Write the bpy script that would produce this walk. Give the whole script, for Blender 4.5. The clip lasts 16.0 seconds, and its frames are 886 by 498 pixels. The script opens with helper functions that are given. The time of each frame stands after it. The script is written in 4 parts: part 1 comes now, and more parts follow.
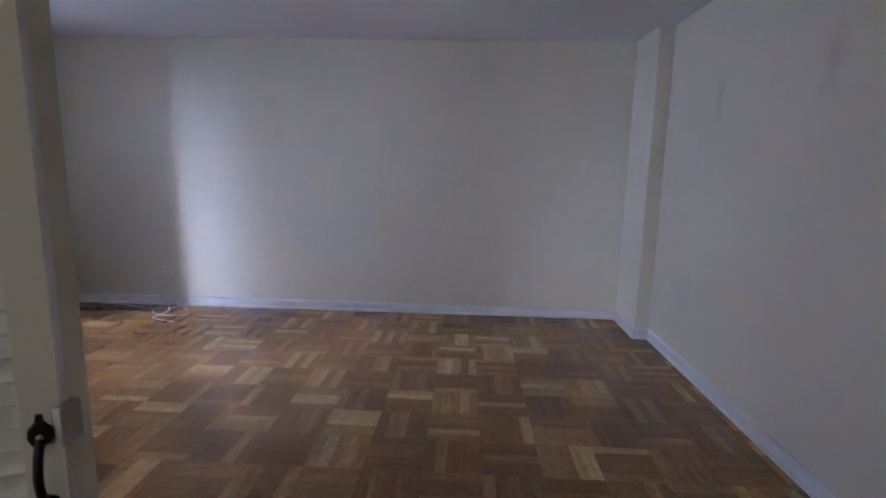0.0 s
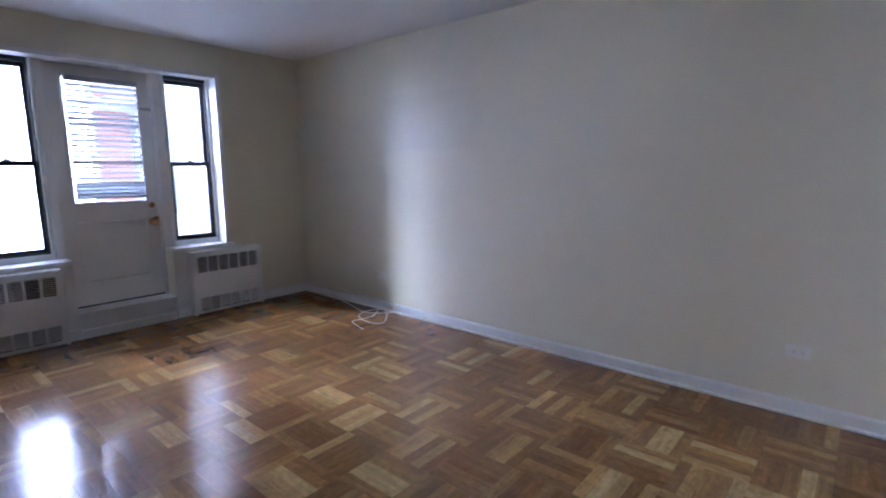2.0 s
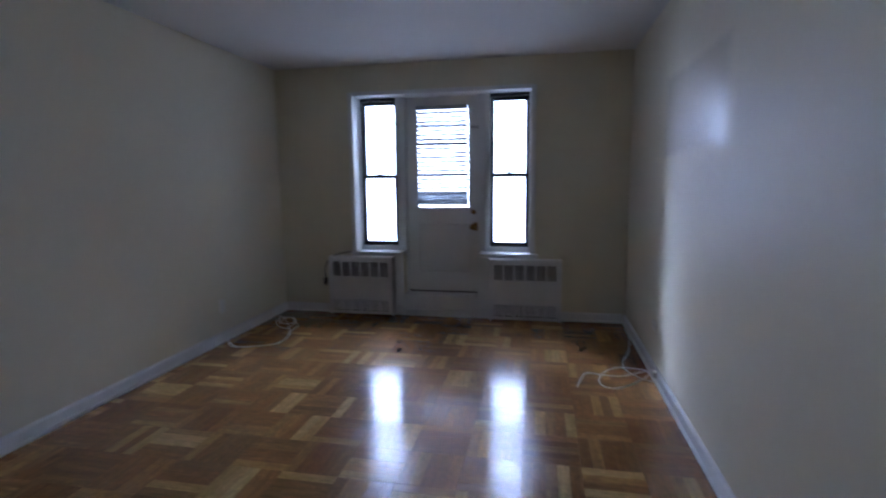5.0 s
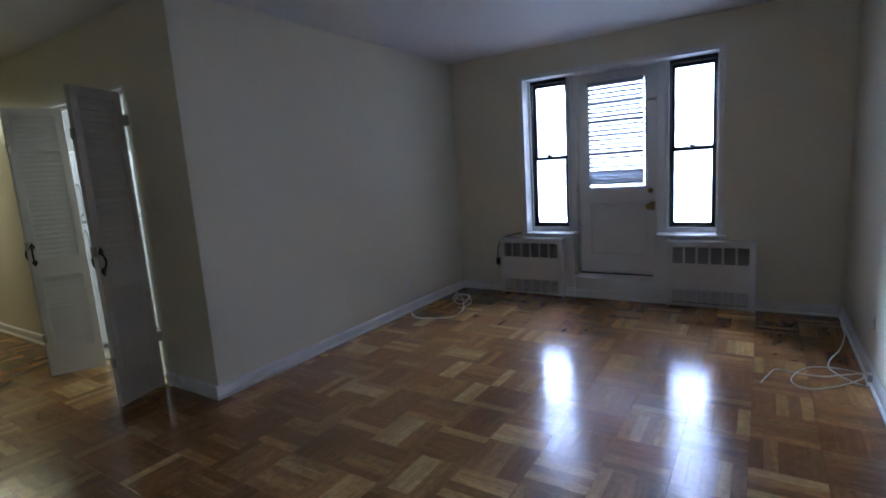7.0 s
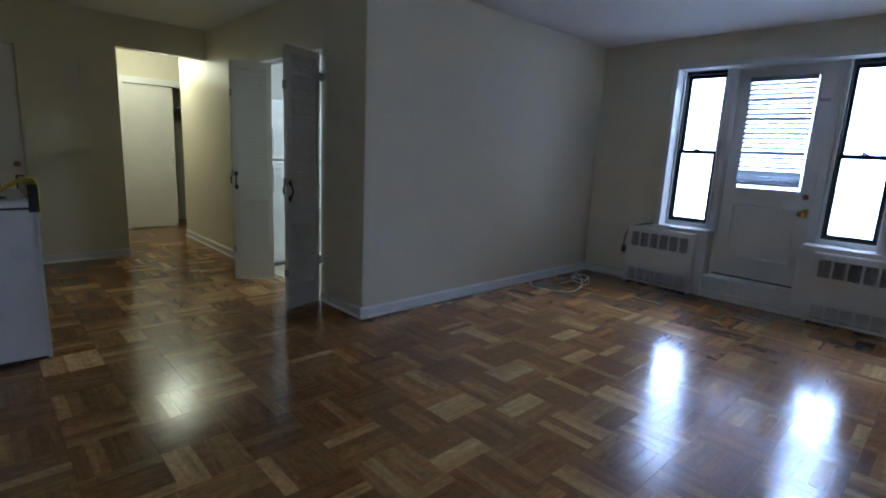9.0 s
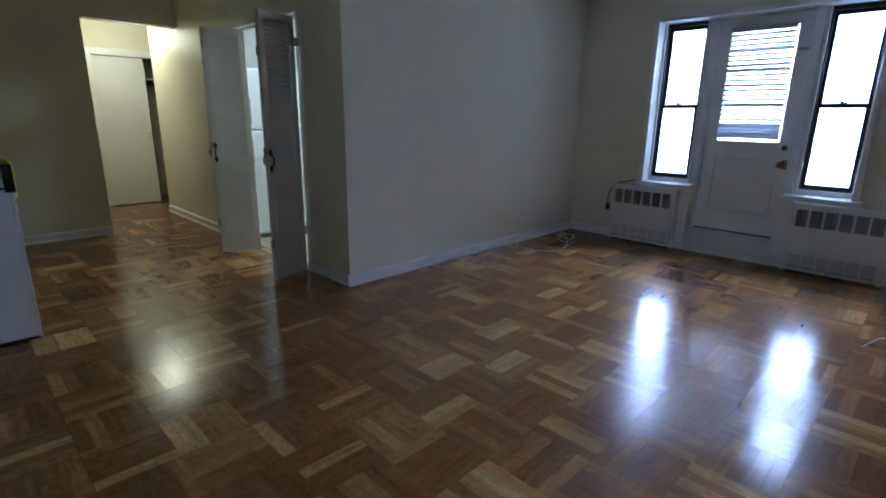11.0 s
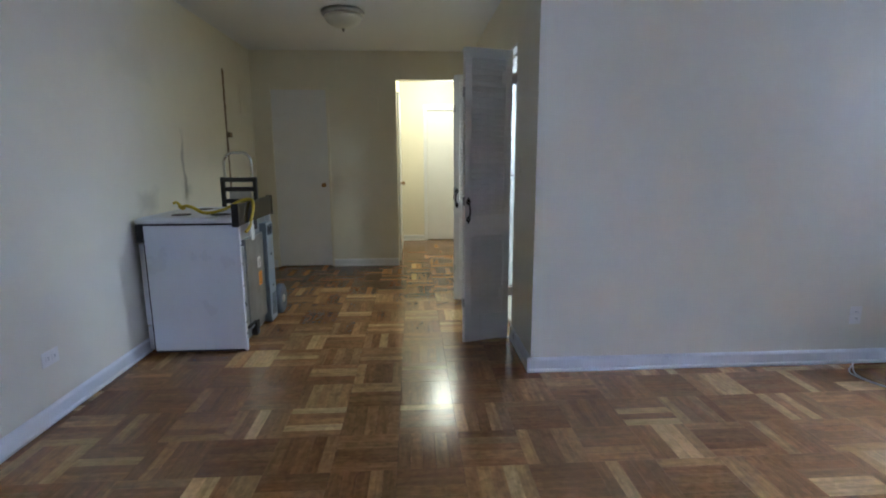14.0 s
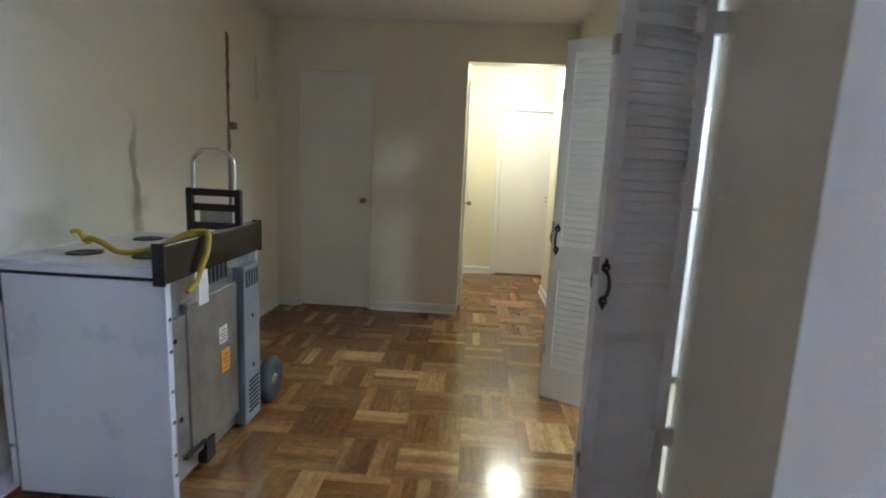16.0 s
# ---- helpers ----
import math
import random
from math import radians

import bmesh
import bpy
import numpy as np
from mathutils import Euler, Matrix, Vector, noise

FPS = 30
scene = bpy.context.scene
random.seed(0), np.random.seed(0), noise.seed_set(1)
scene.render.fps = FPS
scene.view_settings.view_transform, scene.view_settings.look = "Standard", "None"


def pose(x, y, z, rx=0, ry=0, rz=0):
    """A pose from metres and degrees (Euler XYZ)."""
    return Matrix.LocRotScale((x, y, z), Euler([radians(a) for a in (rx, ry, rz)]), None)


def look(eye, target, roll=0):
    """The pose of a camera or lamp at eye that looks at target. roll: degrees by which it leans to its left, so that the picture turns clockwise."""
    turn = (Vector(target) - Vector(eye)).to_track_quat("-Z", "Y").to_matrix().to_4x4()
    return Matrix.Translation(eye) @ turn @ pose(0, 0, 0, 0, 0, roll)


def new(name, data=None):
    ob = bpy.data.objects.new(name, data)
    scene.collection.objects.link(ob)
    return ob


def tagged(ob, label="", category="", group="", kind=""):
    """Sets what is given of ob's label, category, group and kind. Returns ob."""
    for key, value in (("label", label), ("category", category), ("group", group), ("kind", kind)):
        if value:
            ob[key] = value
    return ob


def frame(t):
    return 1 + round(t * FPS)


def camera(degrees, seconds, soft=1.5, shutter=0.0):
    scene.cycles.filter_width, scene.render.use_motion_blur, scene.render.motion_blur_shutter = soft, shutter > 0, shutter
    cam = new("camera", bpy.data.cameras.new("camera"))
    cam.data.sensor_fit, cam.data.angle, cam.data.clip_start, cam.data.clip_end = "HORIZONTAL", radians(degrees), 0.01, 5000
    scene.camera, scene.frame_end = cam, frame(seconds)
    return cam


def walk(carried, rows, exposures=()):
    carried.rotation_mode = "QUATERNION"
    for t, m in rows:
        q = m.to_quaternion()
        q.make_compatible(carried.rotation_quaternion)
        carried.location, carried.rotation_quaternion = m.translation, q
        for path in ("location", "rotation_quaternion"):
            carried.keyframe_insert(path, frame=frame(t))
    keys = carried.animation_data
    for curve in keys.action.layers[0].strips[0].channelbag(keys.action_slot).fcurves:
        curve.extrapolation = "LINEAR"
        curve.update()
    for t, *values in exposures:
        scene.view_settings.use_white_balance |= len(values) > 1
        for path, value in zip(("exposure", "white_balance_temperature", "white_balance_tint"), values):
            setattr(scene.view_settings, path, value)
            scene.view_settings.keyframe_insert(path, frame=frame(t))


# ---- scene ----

# Camera and walk: seconds, place, yaw, pitch, lean
cam = camera(83.0, 16.0, soft=1.9, shutter=0.35)
ROWS = [
    (0, -0.314, 0.402, 1.387, 2.40, -9.41, 1.23),
    (0.5, -0.205, 0.441, 1.313, 6.15, -9.12, 1.10),
    (1, -0.090, 0.808, 1.416, 20.00, -8.60, 0.84),
    (1.5, -0.005, 1.190, 1.415, 26.81, -9.63, 0.75),
    (2, 0.355, 1.814, 1.342, 40.45, -9.08, -0.28),
    (2.5, 0.466, 2.349, 1.326, 51.54, -10.07, 2.81),
    (3, 0.505, 2.879, 1.279, 61.88, -7.38, -0.40),
    (3.5, 0.555, 3.213, 1.395, 68.15, -11.14, -0.46),
    (4, 0.574, 3.657, 1.418, 72.25, -9.68, 2.43),
    (4.5, 0.496, 4.064, 1.382, 89.45, -11.52, -0.72),
    (5, 0.428, 4.239, 1.355, 101.24, -7.81, -0.67),
    (5.2, 0.431, 4.330, 1.333, 107.66, -6.01, -1.32),
    (7.3, 0.512, 4.469, 1.352, 122.92, -8.97, -3.76),
    (7.5, 0.544, 4.477, 1.350, 123.18, -9.00, -3.90),
    (8, 0.611, 4.492, 1.288, 132.19, -8.59, -1.09),
    (8.5, 0.715, 4.609, 1.294, 134.31, -9.30, 2.21),
    (9, 0.820, 4.608, 1.276, 136.41, -10.95, 2.81),
    (9.2, 0.837, 4.640, 1.257, 136.59, -10.48, 1.25),
    (11.3, 0.812, 4.647, 1.274, 135.42, -15.65, 0.78),
    (11.5, 0.663, 4.620, 1.265, 140.83, -15.57, -0.48),
    (12, 0.266, 4.502, 1.362, 157.34, -10.04, 4.44),
    (12.5, -0.041, 4.422, 1.323, 161.93, -8.39, 3.94),
    (13, -0.371, 4.399, 1.299, 171.64, -7.75, 2.58),
    (13.5, -0.507, 4.413, 1.282, 175.67, -9.88, -0.78),
    (14, -0.559, 4.404, 1.286, 176.58, -10.34, -0.21),
    (14.5, -0.577, 4.282, 1.276, 178.90, -12.56, 0.11),
    (15, -0.528, 3.832, 1.321, 178.80, -9.56, 1.31),
    (15.5, -0.517, 3.316, 1.318, 181.32, -8.97, -0.53),
    (16, -0.473, 2.747, 1.301, 183.09, -9.36, 2.63),
]

EXPOSURES = [(0.0, 0.07, 5560, 20), (0.5, 0.37, 5560, 20), (1.0, 0.37, 5560, 19), (2.5, 0.02, 5550, 16), (5.0, -0.6, 5510, 12), (7.5, -0.42, 5370, 10), (9.0, -0.36, 5200, 7), (11.5, -0.1, 5100, 8), (12.0, 0.25, 5070, 10), (13.0, 0.65, 5100, 12), (14.0, 0.76, 5120, 13), (16.0, 0.93, 5240, 16)]
walk(cam, [(t, pose(x, y, z, 90 + pitch, 0, yaw) @ pose(0, 0, 0, 0, 0, lean)) for t, x, y, z, yaw, pitch, lean in ROWS], EXPOSURES)

# ---- the plan, in metres ----
NORTH, EAST, WEST, SOUTH = 5.016, 1.247, -4.399, -1.59
CEIL = 2.475
CORNER_X, CORNER_Y = -1.261, 1.562          # outside corner between the two parts of the room
OPEN_N, OPEN_S, OPEN_TOP = 0.97, -0.28, 2.03   # kitchen opening with the folding doors
HALL_E, HALL_TOP, HALL_END, HALL_TURN = -0.382, 2.164, -3.433, -2.6
REC_S, REC_N, REC_TOP, SILL = 2.336, 4.172, 2.219, 0.645
DOOR_S, DOOR_N, DOOR_X = 2.878, 3.616, -4.615

# ---- world, sky and lamps ----
world = bpy.data.worlds.new("world")
scene.world = world
world.use_nodes = True
wn = world.node_tree.nodes
sky = wn.new("ShaderNodeTexSky")
sky.sky_type, sky.sun_disc = "NISHITA", False
sky.sun_elevation, sky.sun_rotation = radians(33), radians(135)
world.node_tree.links.new(sky.outputs[0], wn["Background"].inputs[0])
wn["Background"].inputs[1].default_value = 0.05
sun = bpy.data.lights.new("sun", "SUN")
sun.energy, sun.angle, sun.color = 4.5, radians(0.5), (1.0, 0.95, 0.88)
new("sun", sun).matrix_basis = look((20, -20, 18), (0, 0, 0))
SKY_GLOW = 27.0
HALL_WATTS, KITCHEN_WATTS = 25.0, 40.0


def bulb(name, where, watts, colour, radius):
    lamp = bpy.data.lights.new(name, "POINT")
    lamp.energy, lamp.color, lamp.shadow_soft_size = watts, colour, radius
    ob = new(name, lamp)
    ob.location = where
    return ob


bulb("hall_bulb", (-1.0, -2.45, 2.2), HALL_WATTS, (1.0, 0.91, 0.58), 0.2)
bulb("kitchen_bulb", (-2.1, 0.55, 2.25), KITCHEN_WATTS, (0.95, 1.0, 0.93), 0.09)


# ---- materials ----
def material(name, colour, rough=0.5, metal=0.0, dark=None, scale=6.0, grain=60.0, bump=0.0, spread=0.25, rough_spread=0.12, stretch=(1, 1, 1), coat=0.0):
    """Colour varied at two scales, with fine relief."""
    m = bpy.data.materials.new(name)
    m.use_nodes = True
    n, l = m.node_tree.nodes, m.node_tree.links
    b = n["Principled BSDF"]
    co = n.new("ShaderNodeTexCoord")
    mp = n.new("ShaderNodeMapping")
    mp.inputs["Scale"].default_value = stretch
    l.new(co.outputs["Object"], mp.inputs[0])
    big, fine = n.new("ShaderNodeTexNoise"), n.new("ShaderNodeTexNoise")
    big.inputs["Scale"].default_value, big.inputs["Detail"].default_value = scale, 4
    fine.inputs["Scale"].default_value, fine.inputs["Detail"].default_value = grain, 3
    l.new(mp.outputs[0], big.inputs[0])
    l.new(mp.outputs[0], fine.inputs[0])
    add = n.new("ShaderNodeMath")
    add.operation = "MULTIPLY_ADD"
    add.inputs[1].default_value = 0.35
    l.new(fine.outputs[0], add.inputs[0])
    l.new(big.outputs[0], add.inputs[2])
    ramp = n.new("ShaderNodeValToRGB")
    d = dark or tuple(c * (1 - spread) for c in colour)
    ramp.color_ramp.elements[0].position, ramp.color_ramp.elements[0].color = 0.42, (*d, 1)
    ramp.color_ramp.elements[1].position, ramp.color_ramp.elements[1].color = 0.85, (*colour, 1)
    l.new(add.outputs[0], ramp.inputs[0])
    l.new(ramp.outputs[0], b.inputs["Base Color"])
    ro = n.new("ShaderNodeMapRange")
    ro.inputs[3].default_value, ro.inputs[4].default_value = max(0.02, rough - rough_spread), min(1, rough + rough_spread)
    l.new(big.outputs[0], ro.inputs[0])
    l.new(ro.outputs[0], b.inputs["Roughness"])
    b.inputs["Metallic"].default_value = metal
    b.inputs["Coat Weight"].default_value = coat
    if bump:
        bp = n.new("ShaderNodeBump")
        bp.inputs["Strength"].default_value, bp.inputs["Distance"].default_value = bump, 0.003
        l.new(add.outputs[0], bp.inputs["Height"])
        l.new(bp.outputs[0], b.inputs["Normal"])
    return m


def wall_paint(name, colour, patches=(), smears=()):
    """Semi-gloss roller-painted plaster; patches: boxes of glossier paint; smears: scuffs (centre, half sizes)."""
    m = material(name, colour, 0.42, 0, scale=1.1, grain=9, spread=0.06, rough_spread=0.0)
    n, l = m.node_tree.nodes, m.node_tree.links
    b = n["Principled BSDF"]
    b.inputs["Specular IOR Level"].default_value = 0.16
    co = n.new("ShaderNodeTexCoord")
    wave, grit = n.new("ShaderNodeTexNoise"), n.new("ShaderNodeTexNoise")
    wave.inputs["Scale"].default_value, wave.inputs["Detail"].default_value = 2.3, 2
    grit.inputs["Scale"].default_value, grit.inputs["Detail"].default_value = 140, 2
    l.new(co.outputs["Object"], wave.inputs[0])
    l.new(co.outputs["Object"], grit.inputs[0])
    b1, b2 = n.new("ShaderNodeBump"), n.new("ShaderNodeBump")
    b1.inputs["Strength"].default_value, b1.inputs["Distance"].default_value = 0.3, 0.016
    b2.inputs["Strength"].default_value, b2.inputs["Distance"].default_value = 0.12, 0.002
    l.new(wave.outputs[0], b1.inputs["Height"])
    l.new(grit.outputs[0], b2.inputs["Height"])
    l.new(b1.outputs[0], b2.inputs["Normal"])
    l.new(b2.outputs[0], b.inputs["Normal"])

    def mask(centre, half, soft, full=0.3):
        """1 inside a soft, uneven box."""
        warp = n.new("ShaderNodeTexNoise")
        warp.inputs["Scale"].default_value = 7
        l.new(co.outputs["Object"], warp.inputs[0])
        off = n.new("ShaderNodeVectorMath")
        off.operation = "MULTIPLY_ADD"
        off.inputs[1].default_value = (soft, soft, soft)
        l.new(warp.outputs[1], off.inputs[0])
        l.new(co.outputs["Object"], off.inputs[2])
        sub = n.new("ShaderNodeVectorMath")
        sub.operation = "SUBTRACT"
        sub.inputs[1].default_value = tuple(c + soft / 2 for c in centre)
        l.new(off.outputs[0], sub.inputs[0])
        ab = n.new("ShaderNodeVectorMath")
        ab.operation = "ABSOLUTE"
        l.new(sub.outputs[0], ab.inputs[0])
        dv = n.new("ShaderNodeVectorMath")
        dv.operation = "DIVIDE"
        dv.inputs[1].default_value = half
        l.new(ab.outputs[0], dv.inputs[0])
        sp = n.new("ShaderNodeSeparateXYZ")
        l.new(dv.outputs[0], sp.inputs[0])
        mx = n.new("ShaderNodeMath")
        mx.operation = "MAXIMUM"
        l.new(sp.outputs[0], mx.inputs[0])
        l.new(sp.outputs[1], mx.inputs[1])
        my = n.new("ShaderNodeMath")
        my.operation = "MAXIMUM"
        l.new(mx.outputs[0], my.inputs[0])
        l.new(sp.outputs[2], my.inputs[1])
        mr = n.new("ShaderNodeMapRange")
        mr.inputs[1].default_value, mr.inputs[2].default_value, mr.inputs[3].default_value, mr.inputs[4].default_value = full, 1.1, 1.0, 0.0
        l.new(my.outputs[0], mr.inputs[0])
        return mr.outputs[0]

    def mix_into(socket, value, factor, strength):
        mixer = n.new("ShaderNodeMix")
        mixer.data_type = "RGBA" if isinstance(value, tuple) else "FLOAT"
        i, a, c, o = (0, 6, 7, 2) if isinstance(value, tuple) else (0, 2, 3, 0)
        sc = n.new("ShaderNodeMath")
        sc.operation = "MULTIPLY"
        sc.inputs[1].default_value = strength
        l.new(factor, sc.inputs[0])
        l.new(sc.outputs[0], mixer.inputs[i])
        l.new(socket.links[0].from_socket, mixer.inputs[a])
        mixer.inputs[c].default_value = value
        l.new(mixer.outputs[o], socket)

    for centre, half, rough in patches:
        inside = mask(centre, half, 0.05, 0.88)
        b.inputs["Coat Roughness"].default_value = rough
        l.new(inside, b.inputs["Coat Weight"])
    for centre, half, strength in smears:
        mix_into(b.inputs["Base Color"], (0.2, 0.18, 0.15, 1), mask(centre, half, 0.12), strength)
    return m


def wood_floor():
    """Varnished oak strips: a tone for every strip, grain along it, and a worn clear coat."""
    m = bpy.data.materials.new("varnished_oak")
    m.use_nodes = True
    n, l = m.node_tree.nodes, m.node_tree.links
    b = n["Principled BSDF"]
    geo, info, co = n.new("ShaderNodeNewGeometry"), n.new("ShaderNodeObjectInfo"), n.new("ShaderNodeTexCoord")
    seed = n.new("ShaderNodeMath")
    seed.operation = "ADD"
    l.new(geo.outputs["Random Per Island"], seed.inputs[0])
    l.new(info.outputs["Random"], seed.inputs[1])
    rnd = n.new("ShaderNodeTexWhiteNoise")
    rnd.noise_dimensions = "1D"
    k = n.new("ShaderNodeMath")
    k.operation = "MULTIPLY"
    k.inputs[1].default_value = 91.7
    l.new(seed.outputs[0], k.inputs[0])
    l.new(k.outputs[0], rnd.inputs["W"])
    blk = n.new("ShaderNodeMath")
    blk.operation = "MULTIPLY_ADD"
    blk.inputs[1].default_value = 0.42
    l.new(info.outputs["Random"], blk.inputs[0])
    zone, zmap = n.new("ShaderNodeTexNoise"), n.new("ShaderNodeMapRange")     # paler and darker runs of blocks
    zone.inputs["Scale"].default_value, zone.inputs["Detail"].default_value = 0.9, 1
    l.new(info.outputs["Location"], zone.inputs[0])
    zmap.inputs[1].default_value, zmap.inputs[2].default_value, zmap.inputs[3].default_value, zmap.inputs[4].default_value = 0.3, 0.7, 0.0, 0.22
    l.new(zone.outputs[0], zmap.inputs[0])
    l.new(zmap.outputs[0], blk.inputs[2])
    tone = n.new("ShaderNodeMath")
    tone.operation = "MULTIPLY_ADD"
    tone.inputs[1].default_value = 0.54
    skew = n.new("ShaderNodeMath")
    skew.operation = "POWER"
    skew.inputs[1].default_value = 1.9
    l.new(rnd.outputs["Value"], skew.inputs[0])
    l.new(skew.outputs[0], tone.inputs[0])
    l.new(blk.outputs[0], tone.inputs[2])
    ramp = n.new("ShaderNodeValToRGB")
    e = ramp.color_ramp.elements
    e[0].position, e[0].color = 0.05, (0.15, 0.07, 0.026, 1)
    e[1].position, e[1].color = 1.0, (0.5, 0.33, 0.135, 1)
    for p, c in ((0.25, (0.175, 0.083, 0.03, 1)), (0.5, (0.225, 0.115, 0.04, 1)), (0.75, (0.33, 0.19, 0.068, 1))):
        x = e.new(p)
        x.color = c
    l.new(tone.outputs[0], ramp.inputs[0])
    # grain runs along each strip's own length (local x)
    shift = n.new("ShaderNodeVectorMath")
    shift.operation = "MULTIPLY_ADD"
    shift.inputs[1].default_value = (1.0, 1.0, 1.0)
    comb = n.new("ShaderNodeCombineXYZ")
    l.new(k.outputs[0], comb.inputs[2])
    l.new(co.outputs["Object"], shift.inputs[0])
    l.new(comb.outputs[0], shift.inputs[2])
    mp = n.new("ShaderNodeMapping")
    mp.inputs["Scale"].default_value = (3.0, 30.0, 1.0)
    l.new(shift.outputs[0], mp.inputs[0])
    gr = n.new("ShaderNodeTexNoise")
    gr.inputs["Scale"].default_value, gr.inputs["Detail"].default_value, gr.inputs["Distortion"].default_value = 1.6, 6, 0.6
    l.new(mp.outputs[0], gr.inputs[0])
    gmap = n.new("ShaderNodeMapRange")
    gmap.inputs[1].default_value, gmap.inputs[2].default_value, gmap.inputs[3].default_value, gmap.inputs[4].default_value = 0.3, 0.7, 0.74, 1.16
    l.new(gr.outputs[0], gmap.inputs[0])
    mul = n.new("ShaderNodeVectorMath")
    mul.operation = "MULTIPLY"
    l.new(ramp.outputs[0], mul.inputs[0])
    l.new(gmap.outputs[0], mul.inputs[1])
    # each strip leans to red or to yellow, and some carry dark mineral streaks
    hue, lean_to = n.new("ShaderNodeValToRGB"), n.new("ShaderNodeVectorMath")
    hue.color_ramp.elements[0].color, hue.color_ramp.elements[1].color = (1.06, 0.95, 0.87, 1), (0.98, 1.02, 0.98, 1)
    sep = n.new("ShaderNodeSeparateXYZ")
    l.new(rnd.outputs["Color"], sep.inputs[0])
    l.new(sep.outputs[1], hue.inputs[0])
    lean_to.operation = "MULTIPLY"
    l.new(mul.outputs[0], lean_to.inputs[0])
    l.new(hue.outputs[0], lean_to.inputs[1])
    mp2, streak, smap = n.new("ShaderNodeMapping"), n.new("ShaderNodeTexNoise"), n.new("ShaderNodeMapRange")
    mp2.inputs["Scale"].default_value = (9.0, 34.0, 1.0)
    l.new(shift.outputs[0], mp2.inputs[0])
    streak.inputs["Scale"].default_value, streak.inputs["Detail"].default_value, streak.inputs["Distortion"].default_value = 0.9, 3, 1.2
    l.new(mp2.outputs[0], streak.inputs[0])
    smap.inputs[1].default_value, smap.inputs[2].default_value, smap.inputs[3].default_value, smap.inputs[4].default_value = 0.26, 0.42, 0.8, 1.0
    l.new(streak.outputs[0], smap.inputs[0])
    streaked = n.new("ShaderNodeVectorMath")
    streaked.operation = "MULTIPLY"
    l.new(lean_to.outputs[0], streaked.inputs[0])
    l.new(smap.outputs[0], streaked.inputs[1])
    # broad mottled figure within a strip
    mott, mmap, figured = n.new("ShaderNodeTexNoise"), n.new("ShaderNodeMapRange"), n.new("ShaderNodeVectorMath")
    mott.inputs["Scale"].default_value, mott.inputs["Detail"].default_value, mott.inputs["Distortion"].default_value = 24, 5, 0.8
    l.new(shift.outputs[0], mott.inputs[0])
    mmap.inputs[1].default_value, mmap.inputs[2].default_value, mmap.inputs[3].default_value, mmap.inputs[4].default_value = 0.3, 0.7, 0.78, 1.22
    l.new(mott.outputs[0], mmap.inputs[0])
    figured.operation = "MULTIPLY"
    l.new(streaked.outputs[0], figured.inputs[0])
    l.new(mmap.outputs[0], figured.inputs[1])
    l.new(figured.outputs[0], b.inputs["Base Color"])
    # wear in world space: duller lanes in the finish
    wear = n.new("ShaderNodeTexNoise")
    wear.inputs["Scale"].default_value, wear.inputs["Detail"].default_value = 1.7, 3
    l.new(geo.outputs["Position"], wear.inputs[0])
    ro = n.new("ShaderNodeMapRange")
    ro.inputs[1].default_value, ro.inputs[2].default_value, ro.inputs[3].default_value, ro.inputs[4].default_value = 0.35, 0.7, 0.13, 0.24
    l.new(wear.outputs[0], ro.inputs[0])
    b.inputs["Specular IOR Level"].default_value = 0.42
    l.new(ro.outputs[0], b.inputs["Roughness"])
    b.inputs["IOR"].default_value = 1.5
    wav, bq = n.new("ShaderNodeTexNoise"), n.new("ShaderNodeBump")
    wav.inputs["Scale"].default_value, wav.inputs["Detail"].default_value = 7.0, 2
    l.new(geo.outputs["Position"], wav.inputs[0])
    bq.inputs["Strength"].default_value, bq.inputs["Distance"].default_value = 0.11, 0.0035
    l.new(wav.outputs[0], bq.inputs["Height"])
    l.new(bq.outputs[0], b.inputs["Normal"])
    return m


def glowing(name, colour, strength):
    m = bpy.data.materials.new(name)
    m.use_nodes = True
    b = m.node_tree.nodes["Principled BSDF"]
    b.inputs["Base Color"].default_value = (*colour, 1)
    b.inputs["Emission Color"].default_value, b.inputs["Emission Strength"].default_value = (*colour, 1), strength
    return m


def clear_glass():
    m = bpy.data.materials.new("window_glass")
    m.use_nodes = True
    b = m.node_tree.nodes["Principled BSDF"]
    b.inputs["Base Color"].default_value = (0.97, 0.99, 1.0, 1)
    b.inputs["Transmission Weight"].default_value, b.inputs["Roughness"].default_value, b.inputs["IOR"].default_value = 1.0, 0.0, 1.08
    return m


CREAM = (0.76, 0.715, 0.575)
M_WALL = wall_paint("cream_wall_paint", CREAM)
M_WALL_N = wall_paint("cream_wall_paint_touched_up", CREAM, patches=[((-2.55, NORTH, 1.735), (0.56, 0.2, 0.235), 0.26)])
M_WALL_E = wall_paint("cream_wall_paint_scuffed", CREAM, smears=[
    ((EAST, 0.27, 1.22), (0.2, 0.03, 0.28), 0.55), ((EAST, 0.86, 1.0), (0.2, 0.16, 0.09), 0.3), ((EAST, 0.25, 1.03), (0.2, 0.1, 0.06), 0.25),
    ((EAST, 2.72, 1.87), (0.2, 0.08, 0.16), 0.18), ((EAST, 3.7, 1.83), (0.2, 0.05, 0.15), 0.18), ((EAST, 0.9, 1.9), (0.2, 0.3, 0.12), 0.12)])
M_CEIL = material("flat_white_ceiling_paint", (0.78, 0.77, 0.76), 0.85, scale=1.5, grain=40, spread=0.04, bump=0.05)
M_TRIM = material("white_gloss_trim_paint", (0.78, 0.78, 0.77), 0.32, scale=5, grain=70, spread=0.07, bump=0.06)
